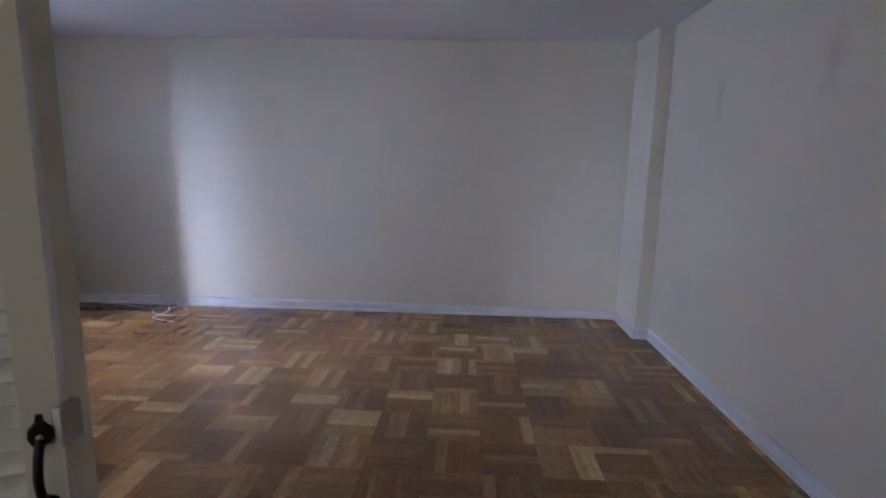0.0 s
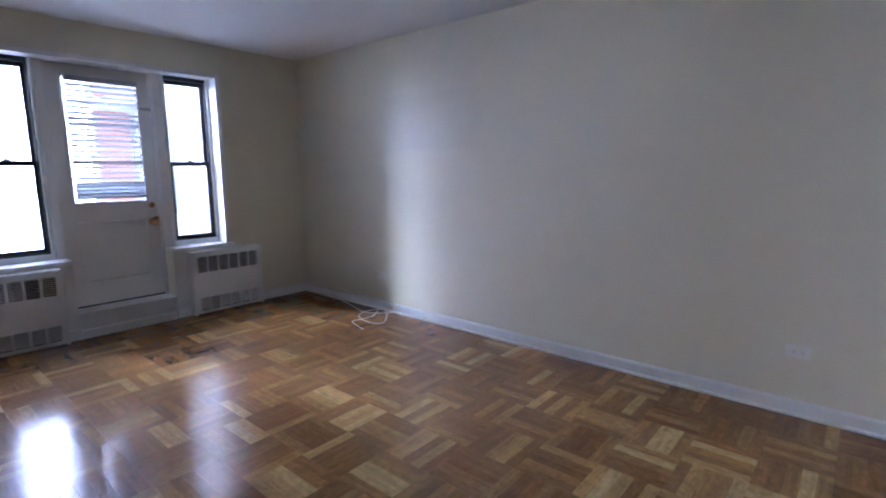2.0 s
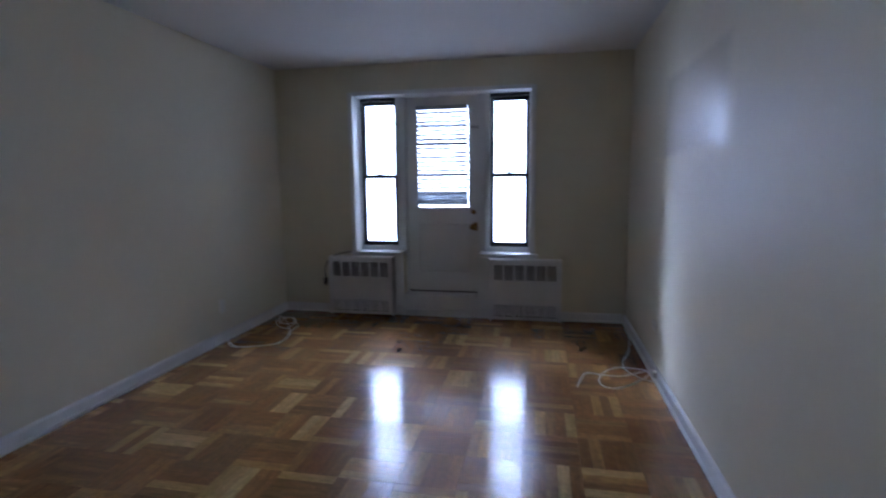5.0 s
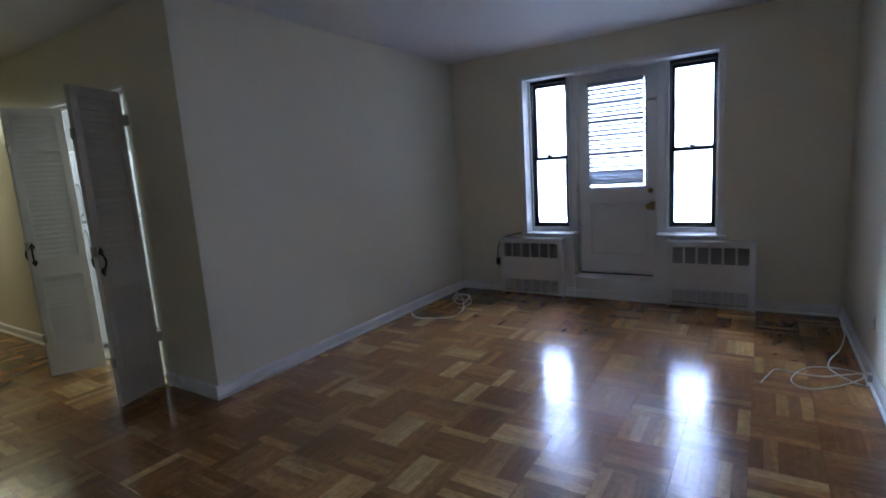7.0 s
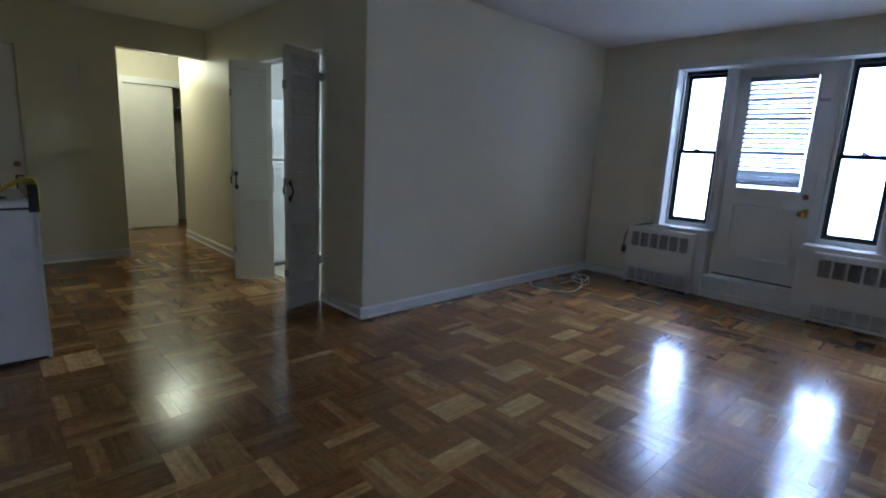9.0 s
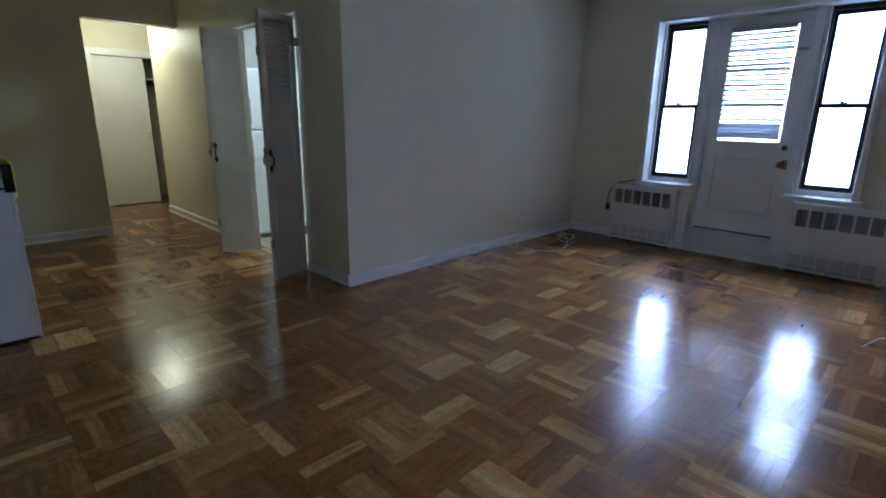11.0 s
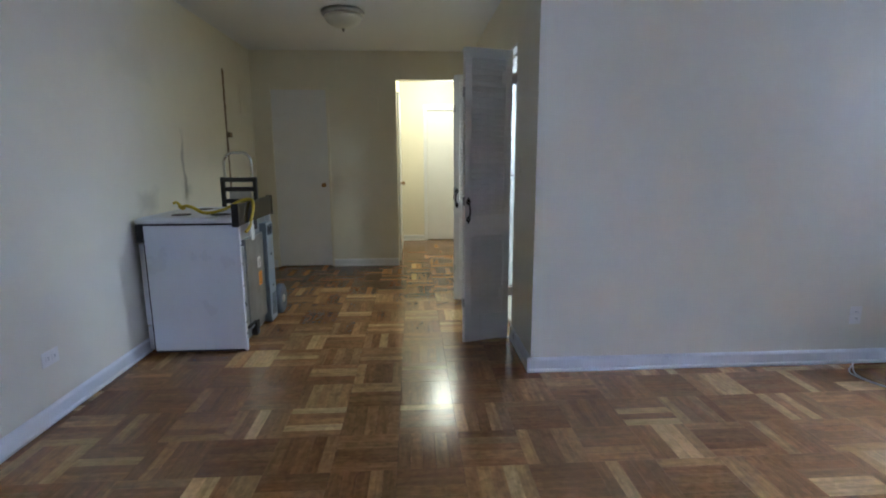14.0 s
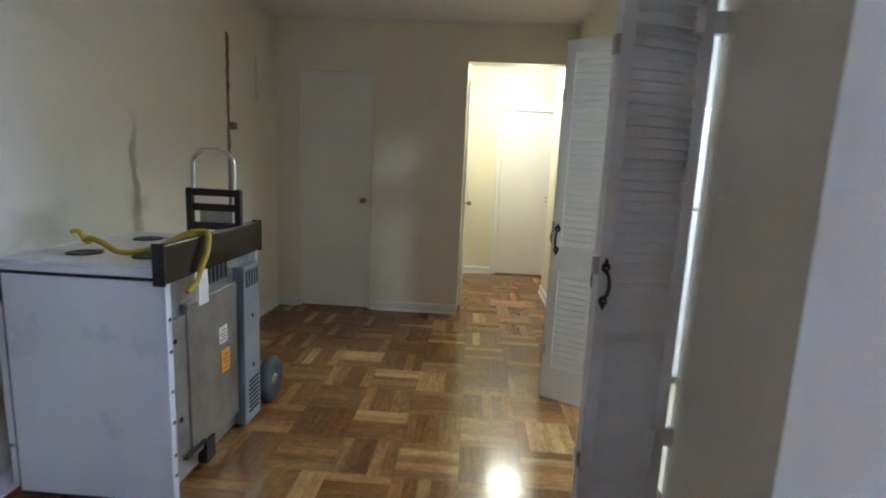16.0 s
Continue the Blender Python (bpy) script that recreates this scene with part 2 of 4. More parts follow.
M_DOOR = material("white_door_paint", (0.78, 0.77, 0.74), 0.38, scale=3, grain=60, spread=0.06, bump=0.05)
M_LOUVER = material("aged_white_louver_paint", (0.74, 0.72, 0.68), 0.42, scale=6, grain=80, spread=0.08, bump=0.08)
M_RAD = material("white_enamel_radiator_paint", (0.76, 0.76, 0.76), 0.38, scale=5, grain=60, spread=0.08, bump=0.04)
M_BLACK = material("black_window_metal", (0.022, 0.023, 0.026), 0.4, 0.3, scale=9, grain=90, spread=0.4)
# near-black colour stands for the shade inside gaps, slots and casings
M_DARK = material("painted_void_shade", (0.03, 0.03, 0.03), 0.8, spread=0.3)
M_IRON = material("wrought_black_iron", (0.015, 0.014, 0.013), 0.45, 0.6, scale=30, grain=150, spread=0.4, bump=0.2)
M_BRASS = material("tarnished_brass", (0.4, 0.24, 0.09), 0.3, 1.0, scale=30, grain=150, spread=0.35)
M_NICKEL = material("brushed_nickel", (0.45, 0.44, 0.42), 0.35, 1.0, scale=20, grain=150, spread=0.2)
M_CHROME = material("chrome_tube", (0.75, 0.75, 0.76), 0.15, 1.0, scale=20, grain=100, spread=0.15, rough_spread=0.06)
M_ENAMEL = material("white_appliance_enamel", (0.72, 0.74, 0.77), 0.3, scale=4, grain=50, spread=0.05, coat=0.2)
M_GALV = material("galvanised_sheet_steel", (0.42, 0.44, 0.46), 0.42, 0.85, scale=10, grain=60, spread=0.3)
M_BLUE_STEEL = material("blue_grey_coated_steel", (0.36, 0.42, 0.5), 0.4, 0.5, scale=8, grain=60, spread=0.2)
M_PANEL = material("black_glass_backguard", (0.012, 0.011, 0.012), 0.16, scale=8, grain=60, spread=0.3, rough_spread=0.06)
M_PLASTIC = material("black_plastic", (0.02, 0.019, 0.019), 0.5, scale=20, grain=100, spread=0.3)
M_RUBBER = material("grey_rubber", (0.06, 0.07, 0.085), 0.7, scale=20, grain=100, spread=0.3)
M_YELLOW = material("yellow_coated_hose", (0.62, 0.46, 0.03), 0.42, scale=20, grain=120, spread=0.25)
M_ORANGE = material("orange_sticker", (0.85, 0.36, 0.02), 0.5, scale=20, grain=60, spread=0.1)
M_PAPER = material("white_sticker", (0.8, 0.8, 0.78), 0.6, scale=20, grain=60, spread=0.06)
M_INK = material("dark_print", (0.08, 0.08, 0.09), 0.6, spread=0.2)
M_CABLE = material("white_cable_sheath", (0.78, 0.77, 0.74), 0.45, scale=20, grain=90, spread=0.08)
M_CORD = material("brown_cord", (0.05, 0.035, 0.03), 0.55, scale=20, grain=90, spread=0.3)
M_PLATE = material("ivory_wall_plate", (0.78, 0.76, 0.7), 0.35, scale=20, grain=90, spread=0.05)
M_FROST = material("frosted_glass_bowl", (0.72, 0.7, 0.62), 0.35, scale=10, grain=60, spread=0.08)
# white slats greyed in colour so they read dark against the bright sky
M_BLIND = material("greyed_white_blind_slat", (0.4, 0.42, 0.44), 0.45, scale=10, grain=80, spread=0.05)
M_BRICK = material("orange_red_brick", (0.42, 0.2, 0.14), 0.85, scale=9, grain=60, spread=0.35, bump=0.3)
M_MORTAR = material("grey_mortar", (0.45, 0.43, 0.4), 0.9, scale=12, grain=80, spread=0.2)
M_CONCRETE = material("balcony_concrete", (0.5, 0.5, 0.49), 0.8, scale=4, grain=50, spread=0.15, bump=0.1)
M_POST = material("blue_grey_painted_post", (0.3, 0.37, 0.44), 0.5, scale=5, grain=60, spread=0.15)
M_TILE = material("pale_kitchen_floor_tile", (0.6, 0.55, 0.42), 0.35, scale=5, grain=50, spread=0.15)
M_GLUE = material("torn_brown_wall_edge", (0.26, 0.19, 0.12), 0.85, scale=30, grain=120, spread=0.5, bump=0.4)
M_WOOD = wood_floor()
M_SUB = material("dark_floor_joint", (0.03, 0.018, 0.012), 0.7, scale=10, grain=60, spread=0.4)
M_GLASS = clear_glass()
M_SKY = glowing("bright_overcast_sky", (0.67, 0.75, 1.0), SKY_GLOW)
sn, sl = M_SKY.node_tree.nodes, M_SKY.node_tree.links      # glow is raised at the sky's south end to light a north wall streak
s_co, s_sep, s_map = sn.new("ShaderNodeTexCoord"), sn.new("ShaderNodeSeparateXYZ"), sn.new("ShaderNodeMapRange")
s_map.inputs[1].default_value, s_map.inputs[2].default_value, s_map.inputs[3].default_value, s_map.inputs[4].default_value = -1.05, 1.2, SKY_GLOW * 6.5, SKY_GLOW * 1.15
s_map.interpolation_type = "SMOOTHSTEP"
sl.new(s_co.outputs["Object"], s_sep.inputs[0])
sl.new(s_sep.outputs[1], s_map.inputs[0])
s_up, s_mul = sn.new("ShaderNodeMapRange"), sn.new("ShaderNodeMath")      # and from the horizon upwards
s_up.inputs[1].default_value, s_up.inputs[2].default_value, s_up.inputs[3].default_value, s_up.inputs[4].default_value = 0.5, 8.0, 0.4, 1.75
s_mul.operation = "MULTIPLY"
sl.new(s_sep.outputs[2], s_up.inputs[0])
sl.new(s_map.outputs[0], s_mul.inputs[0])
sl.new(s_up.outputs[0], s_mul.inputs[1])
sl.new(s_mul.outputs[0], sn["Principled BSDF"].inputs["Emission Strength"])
M_LIT = glowing("lit_lamp_bowl", (1.0, 0.86, 0.62), 6.0)


# ---- building helpers ----
def box(bm, x0, x1, y0, y1, z0, z1, bevel=0.0):
    """Adds a box, with its edges rounded off by bevel."""
    v = [bm.verts.new((x, y, z)) for z in (z0, z1) for y in (y0, y1) for x in (x0, x1)]
    made = [bm.faces.new([v[i] for i in q]) for q in ((0, 2, 3, 1), (4, 5, 7, 6), (0, 1, 5, 4), (2, 6, 7, 3), (0, 4, 6, 2), (1, 3, 7, 5))]
    if bevel:
        edges = list({e for f in made for e in f.edges})
        bmesh.ops.bevel(bm, geom=edges, offset=bevel, segments=2, profile=0.5, affect="EDGES")
    return bm


def boxes(*dims, bevel=0.0):
    bm = bmesh.new()
    for d in dims:
        box(bm, *d, bevel=bevel)
    return bm


def lathe(profile, steps=24, axis="z"):
    """Turns (radius, height) pairs round an axis."""
    bm = bmesh.new()
    rings = []
    for r, h in profile:
        ring = []
        for i in range(steps):
            a = 2 * math.pi * i / steps
            p = (r * math.cos(a), r * math.sin(a), h)
            if axis == "x":
                p = (h, p[0], p[1])
            if axis == "y":
                p = (p[0], h, p[1])
            ring.append(bm.verts.new(p))
        rings.append(ring)
    for a, b in zip(rings, rings[1:]):
        for i in range(steps):
            bm.faces.new((a[i], a[(i + 1) % steps], b[(i + 1) % steps], b[i]))
    for ring in (rings[0], rings[-1]):
        bm.faces.new(ring)
    bmesh.ops.recalc_face_normals(bm, faces=bm.faces)
    for f in bm.faces:
        f.smooth = True
    return bm


def tube(points, radius, steps=10, smooth=6, closed=False):
    """A round bar along a smoothed line of points."""
    pts = [Vector(p) for p in points]
    line = []
    if smooth > 1:
        n = len(pts)
        for i in range(n - 1):
            p0, p1, p2, p3 = pts[max(i - 1, 0)], pts[i], pts[i + 1], pts[min(i + 2, n - 1)]
            for s in range(smooth):
                t = s / smooth
                line.append(0.5 * (2 * p1 + (p2 - p0) * t + (2 * p0 - 5 * p1 + 4 * p2 - p3) * t * t + (3 * p1 - p0 - 3 * p2 + p3) * t ** 3))
        line.append(pts[-1])
    else:
        line = pts
    bm = bmesh.new()
    rings = []
    side = None
    for i, p in enumerate(line):
        d = (line[min(i + 1, len(line) - 1)] - line[max(i - 1, 0)]).normalized()
        if side is None:
            side = d.cross(Vector((0, 0, 1)))
            if side.length < 0.1:
                side = d.cross(Vector((0, 1, 0)))
        side = (side - d * side.dot(d)).normalized()
        up = d.cross(side)
        rings.append([bm.verts.new(p + radius * (math.cos(2 * math.pi * k / steps) * side + math.sin(2 * math.pi * k / steps) * up)) for k in range(steps)])
    for a, b in zip(rings, rings[1:]):
        for k in range(steps):
            bm.faces.new((a[k], a[(k + 1) % steps], b[(k + 1) % steps], b[k]))
    bm.faces.new(rings[0])
    bm.faces.new(rings[-1])
    bmesh.ops.recalc_face_normals(bm, faces=bm.faces)
    for f in bm.faces:
        f.smooth = True
    return bm


def mesh_of(name, bm, mat):
    me = bpy.data.meshes.new(name)
    bmesh.ops.recalc_face_normals(bm, faces=bm.faces)
    bm.to_mesh(me)
    bm.free()
    me.materials.append(mat)
    return me


def part(name, bm, mat, parent=None, label="", at=None):
    ob = new(name, mesh_of(name, bm, mat))
    if parent:
        ob.parent = parent
    if at:
        ob.matrix_basis = at
    if label:
        tagged(ob, label)
    return ob


def again(name, me, parent, at):
    """Another object on the same mesh."""
    ob = new(name, me)
    ob.parent = parent
    ob.matrix_basis = at
    return ob


def thing(name, label, category, at=None, group="", kind=""):
    ob = new(name)
    ob.empty_display_size = 0.1
    if at:
        ob.matrix_basis = at
    return tagged(ob, label, category, group, kind)


def structure(name, bm, mat, label, category):
    return tagged(part(name, bm, mat), label, category, kind="structure")


# ---- the shell ----
H = CEIL
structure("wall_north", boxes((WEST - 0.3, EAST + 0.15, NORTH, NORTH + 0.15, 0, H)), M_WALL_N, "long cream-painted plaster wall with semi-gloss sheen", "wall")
structure("wall_east", boxes((EAST, EAST + 0.24, SOUTH - 0.12, NORTH, 0, H)), M_WALL_E, "cream-painted plaster wall with scuffs behind the stove", "wall")
structure("wall_pilaster", boxes((1.129, EAST, 4.49, NORTH, 0, H), bevel=0.004), M_WALL, "cream-painted boxed-out pipe chase in the corner", "wall")
structure("wall_west", boxes(
    (WEST - 0.3, WEST, CORNER_Y - 0.13, REC_S, 0, H), (WEST - 0.3, WEST, REC_N, NORTH, 0, H), (WEST - 0.3, WEST, REC_S, REC_N, REC_TOP, H),
    (WEST - 0.3, WEST, REC_S, DOOR_S - 0.02, 0, SILL - 0.03), (WEST - 0.3, WEST, DOOR_N + 0.02, REC_N, 0, SILL - 0.03)), M_WALL, "cream-painted outer wall with a deep window recess", "wall")
structure("wall_partition", boxes((WEST, CORNER_X, CORNER_Y - 0.13, CORNER_Y, 0, H)), M_WALL, "cream-painted partition wall ending in an outside corner", "wall")
structure("wall_kitchen_front", boxes(
    (CORNER_X - 0.12, CORNER_X, OPEN_N, CORNER_Y - 0.13, 0, H), (CORNER_X - 0.12, CORNER_X, OPEN_S, OPEN_N, OPEN_TOP, H),
    (CORNER_X - 0.12, CORNER_X, HALL_TURN, OPEN_S, 0, H)), M_WALL, "cream-painted wall with the kitchen opening, running on into the hall", "wall")
structure("wall_south", boxes(
    (HALL_E, 0.412, SOUTH - 0.12, SOUTH, 0, H), (1.042, EAST, SOUTH - 0.12, SOUTH, 0, H), (0.412, 1.042, SOUTH - 0.12, SOUTH, 2.065, H),
    (CORNER_X, HALL_E, SOUTH - 0.12, SOUTH, HALL_TOP, H)), M_WALL, "cream-painted end wall with a closet door and the hall opening", "wall")
structure("wall_hall_east", boxes((HALL_E, HALL_E + 0.12, HALL_END, SOUTH - 0.12, 0, H)), M_WALL, "cream-painted hall side wall", "wall")
structure("wall_hall_end", boxes(
    (-0.79, HALL_E + 0.12, HALL_END - 0.12, HALL_END, 0, H), (-2.0, -0.79, HALL_END - 0.12, HALL_END, 2.0, H), (-2.55, -2.0, HALL_END - 0.12, HALL_END, 0, H)),
    M_WALL, "cream-painted hall end wall with a closet opening", "wall")
structure("wall_hall_west", boxes((-2.67, -2.55, HALL_END - 0.85, HALL_TURN + 0.12, 0, H), (-2.55, CORNER_X - 0.12, HALL_TURN, HALL_TURN + 0.12, 0, H)), M_WALL, "cream-painted walls of the hall's side arm", "wall")
structure("wall_closet", boxes((-2.55, HALL_E + 0.12, HALL_END - 0.85, HALL_END - 0.73, 0, H), (HALL_E - 0.3, HALL_E - 0.18, HALL_END - 0.73, HALL_END - 0.12, 0, H)), M_WALL, "plain painted walls inside the hall closet", "wall")
structure("wall_kitchen", boxes((-3.5, CORNER_X - 0.12, -1.72, -1.6, 0, H), (-3.5, -3.38, -1.6, CORNER_Y - 0.13, 0, H)), M_TRIM, "plain white kitchen walls", "wall")
structure("wall_closet_south", boxes((HALL_E + 0.12, EAST + 0.15, SOUTH - 0.8, SOUTH - 0.7, 0, H), (EAST, EAST + 0.15, SOUTH - 0.7, SOUTH - 0.12, 0, H)), M_WALL, "plain painted walls behind the closet door", "wall")
structure("ceiling", boxes((WEST - 0.3, EAST + 0.15, HALL_END - 0.85, NORTH + 0.15, H, H + 0.14)), M_CEIL, "flat white painted plaster ceiling", "ceiling")
floor = structure("floor", boxes((WEST - 0.3, EAST + 0.15, HALL_END - 0.85, NORTH + 0.15, -0.16, -0.012)), M_SUB, "varnished oak block parquet in a basket-weave pattern", "floor")
structure("kitchen_floor", boxes((-3.38, CORNER_X - 0.06, -1.6, CORNER_Y - 0.13, -0.012, 0.002)), M_TILE, "pale vinyl kitchen floor", "floor")


def baseboard(name, x0, y0, x1, y1, nx, ny, mat=M_TRIM, label="white-painted wooden baseboard with a rounded top and shoe"):
    """A moulded skirting from one point to another, standing out along (nx, ny)."""
    prof = ((0, 0), (0.024, 0), (0.024, 0.012), (0.014, 0.02), (0.014, 0.072), (0.009, 0.082), (0.003, 0.088), (0, 0.088))
    bm = bmesh.new()
    ends = []
    for x, y in ((x0, y0), (x1, y1)):
        ends.append([bm.verts.new((x + nx * d, y + ny * d, z)) for d, z in prof])
    for i in range(len(prof)):
        j = (i + 1) % len(prof)
        bm.faces.new((ends[0][i], ends[0][j], ends[1][j], ends[1][i]))
    bm.faces.new(ends[0])
    bm.faces.new(ends[1])
    return structure(name, bm, mat, label, "baseboard")


baseboard("baseboard_north", WEST, NORTH, 1.129, NORTH, 0, -1)
baseboard("baseboard_pilaster", 1.129, 4.49, 1.129, NORTH - 0.026, -1, 0)
baseboard("baseboard_pilaster_front", 1.107, 4.49, EAST, 4.49, 0, -1)
baseboard("baseboard_east", EAST, SOUTH, EAST, 4.466, -1, 0)
baseboard("baseboard_west_south", WEST, CORNER_Y + 0.026, WEST, 2.098, 1, 0)
baseboard("baseboard_west_north", WEST, 4.432, WEST, NORTH - 0.026, 1, 0)
baseboard("baseboard_partition", WEST, CORNER_Y, CORNER_X + 0.024, CORNER_Y, 0, 1)
baseboard("baseboard_pier", CORNER_X, OPEN_N, CORNER_X, CORNER_Y, 1, 0)
baseboard("baseboard_kitchen_front", CORNER_X, HALL_TURN, CORNER_X, OPEN_S, 1, 0)
baseboard("baseboard_south", HALL_E, SOUTH, 0.39, SOUTH, 0, 1)
baseboard("baseboard_south_corner", 1.064, SOUTH, EAST - 0.026, SOUTH, 0, 1)
baseboard("baseboard_hall_east", HALL_E, HALL_END, HALL_E, -2.78, -1, 0)
baseboard("baseboard_hall_end", -0.735, HALL_END, HALL_E - 0.026, HALL_END, 0, 1)


# ---- window recess: trim, sills, windows, balcony door ----
structure("trim_recess", boxes(
    (WEST - 0.29, WEST + 0.004, REC_S - 0.004, REC_S + 0.045, SILL, REC_TOP), (WEST - 0.29, WEST + 0.004, REC_N - 0.045, REC_N + 0.004, SILL, REC_TOP),
    (WEST - 0.29, WEST + 0.004, REC_S + 0.045, REC_N - 0.045, REC_TOP - 0.035, REC_TOP + 0.004), bevel=0.004), M_TRIM, "white-painted lining of the window recess", "trim")
for n, (a, b) in enumerate(((2.80, DOOR_S), (DOOR_N, 3.71))):
    structure("trim_mullion_%d" % (n + 1), boxes((WEST - 0.285, WEST - 0.165, a, b, SILL, REC_TOP - 0.035), (WEST - 0.165, WEST - 0.143, a + 0.012, b - 0.012, SILL, REC_TOP - 0.035), bevel=0.003), M_TRIM, "white-painted post between window and balcony door", "trim")
structure("trim_panel_1", boxes((WEST, WEST + 0.02, 2.785, DOOR_S - 0.005, 0, SILL - 0.035), (WEST, WEST + 0.034, 2.785, DOOR_S - 0.002, 0, 0.09), bevel=0.003), M_TRIM, "white-painted panel between radiator and balcony door", "trim")
structure("trim_panel_2", boxes((WEST, WEST + 0.02, DOOR_N + 0.005, 3.742, 0, SILL - 0.035), (WEST, WEST + 0.034, DOOR_N + 0.002, 3.742, 0, 0.09), bevel=0.003), M_TRIM, "white-painted panel between radiator and balcony door", "trim")
structure("trim_step", boxes((WEST - 0.29, WEST - 0.02, DOOR_S - 0.02, DOOR_N + 0.02, -0.014, 0.185), (WEST - 0.02, WEST + 0.004, DOOR_S - 0.02, DOOR_N + 0.02, -0.014, 0.06), (WEST - 0.29, WEST - 0.012, DOOR_S - 0.02, DOOR_N + 0.02, 0.185, 0.2), bevel=0.004), M_TRIM, "white-painted raised threshold below the balcony door", "trim")


def sash_window(name, y0, y1, label):
    """A narrow black metal double-hung window: frame, two sashes, panes, lock and sill."""
    z0, z1, x = SILL + 0.025, REC_TOP - 0.035, WEST - 0.215
    mid = 1.40
    w = thing(name, label, "window", pose(0, 0, 0), kind="structure")
    part("window_frame", boxes((x - 0.05, x + 0.05, y0, y0 + 0.03, z0, z1), (x - 0.05, x + 0.05, y1 - 0.03, y1, z0, z1), (x - 0.05, x + 0.05, y0, y1, z1 - 0.035, z1), (x - 0.05, x + 0.05, y0, y1, z0, z0 + 0.03), bevel=0.003), M_BLACK, w)
    for nm, a, b, dx in (("lower_sash", z0 + 0.03, mid + 0.02, 0.022), ("upper_sash", mid - 0.02, z1 - 0.035, -0.016)):
        p0, p1, s = y0 + 0.03, y1 - 0.03, 0.026
        sash = part(nm, boxes((x + dx - 0.014, x + dx + 0.014, p0, p0 + s, a, b), (x + dx - 0.014, x + dx + 0.014, p1 - s, p1, a, b), (x + dx - 0.014, x + dx + 0.014, p0 + s, p1 - s, a, a + 0.034), (x + dx - 0.014, x + dx + 0.014, p0 + s, p1 - s, b - 0.034, b), bevel=0.002), M_BLACK, w)
        pane = part("pane", boxes((x + dx - 0.003, x + dx + 0.003, p0 + s - 0.004, p1 - s + 0.004, a + 0.03, b - 0.03)), M_GLASS, sash)
        pane.visible_shadow = False
    part("sash_lock", boxes((x + 0.036, x + 0.056, (y0 + y1) / 2 - 0.025, (y0 + y1) / 2 + 0.025, mid + 0.02, mid + 0.034), (x + 0.04, x + 0.05, (y0 + y1) / 2 - 0.04, (y0 + y1) / 2 + 0.0, mid + 0.034, mid + 0.042), bevel=0.003), M_BLACK, w)
    ya, yb = (2.322, 2.874) if y0 < 3 else (3.64, 4.206)
    part("window_sill", boxes((WEST - 0.24, WEST + 0.035, ya, yb, SILL - 0.03, SILL), (WEST, WEST + 0.018, ya + 0.015, yb - 0.015, SILL - 0.06, SILL - 0.03), bevel=0.005), M_TRIM, w, "white-painted wooden sill")
    part("inner_stop", boxes((x + 0.05, x + 0.075, y0 - 0.005, y0 + 0.018, SILL, z1), (x + 0.05, x + 0.075, y1 - 0.018, y1 + 0.005, SILL, z1), (x + 0.05, x + 0.075, y0, y1, SILL, SILL + 0.045), bevel=0.002), M_TRIM, w, "white-painted window stop")
    return w


sash_window("window_1", REC_S + 0.045, 2.80, "narrow black metal double-hung window in a white recess, daylight behind")
sash_window("window_2", 3.71, REC_N - 0.045, "narrow black metal double-hung window in a white recess, daylight behind")

door = thing("door_1", "white-painted wooden balcony door with a glazed upper half, closed", "door", pose(DOOR_X, 0, 0), kind="structure")
dz0, dz1, gy0, gy1, gz0, gz1 = 0.216, 2.178, 2.98, 3.522, 1.07, 2.09
part("door_leaf", boxes(
    (-0.022, 0.022, DOOR_S + 0.004, gy0, dz0, dz1), (-0.022, 0.022, gy1, DOOR_N - 0.004, dz0, dz1), (-0.022, 0.022, gy0, gy1, gz1, dz1), (-0.022, 0.022, gy0, gy1, 0.92, gz0),
    (-0.022, 0.022, gy0, gy1, dz0, 0.40), (-0.014, 0.010, gy0, gy1, 0.40, 0.92)), M_DOOR, door)
part("door_frame", boxes((-0.10, 0.03, DOOR_S - 0.022, DOOR_S + 0.002, 0.19, REC_TOP - 0.034), (-0.10, 0.03, DOOR_N - 0.002, DOOR_N + 0.022, 0.19, REC_TOP - 0.034), (-0.10, 0.03, DOOR_S + 0.002, DOOR_N - 0.002, dz1 + 0.003, REC_TOP - 0.034),
    (-0.10, -0.024, DOOR_S + 0.002, DOOR_S + 0.03, 0.19, dz1 + 0.003), (-0.10, -0.024, DOOR_N - 0.03, DOOR_N - 0.002, 0.19, dz1 + 0.003), (-0.10, -0.024, DOOR_S + 0.03, DOOR_N - 0.03, 0.19, 0.235), (-0.10, -0.024, DOOR_S + 0.03, DOOR_N - 0.03, dz1 - 0.03, dz1 + 0.003)), M_TRIM, door)
# near-black strip drawn in for the dark gap under the leaf
part("bottom_gap_shade", boxes((-0.018, 0.012, DOOR_S + 0.006, DOOR_N - 0.006, 0.2005, 0.2155)), M_DARK, door, "near-black strip standing for the shaded gap below the door leaf")
part("panel_moulding", boxes((0.010, 0.027, gy0, gy0 + 0.02, 0.40, 0.92), (0.010, 0.027, gy1 - 0.02, gy1, 0.40, 0.92), (0.010, 0.027, gy0 + 0.02, gy1 - 0.02, 0.40, 0.42), (0.010, 0.027, gy0 + 0.02, gy1 - 0.02, 0.90, 0.92), bevel=0.004), M_DOOR, door)
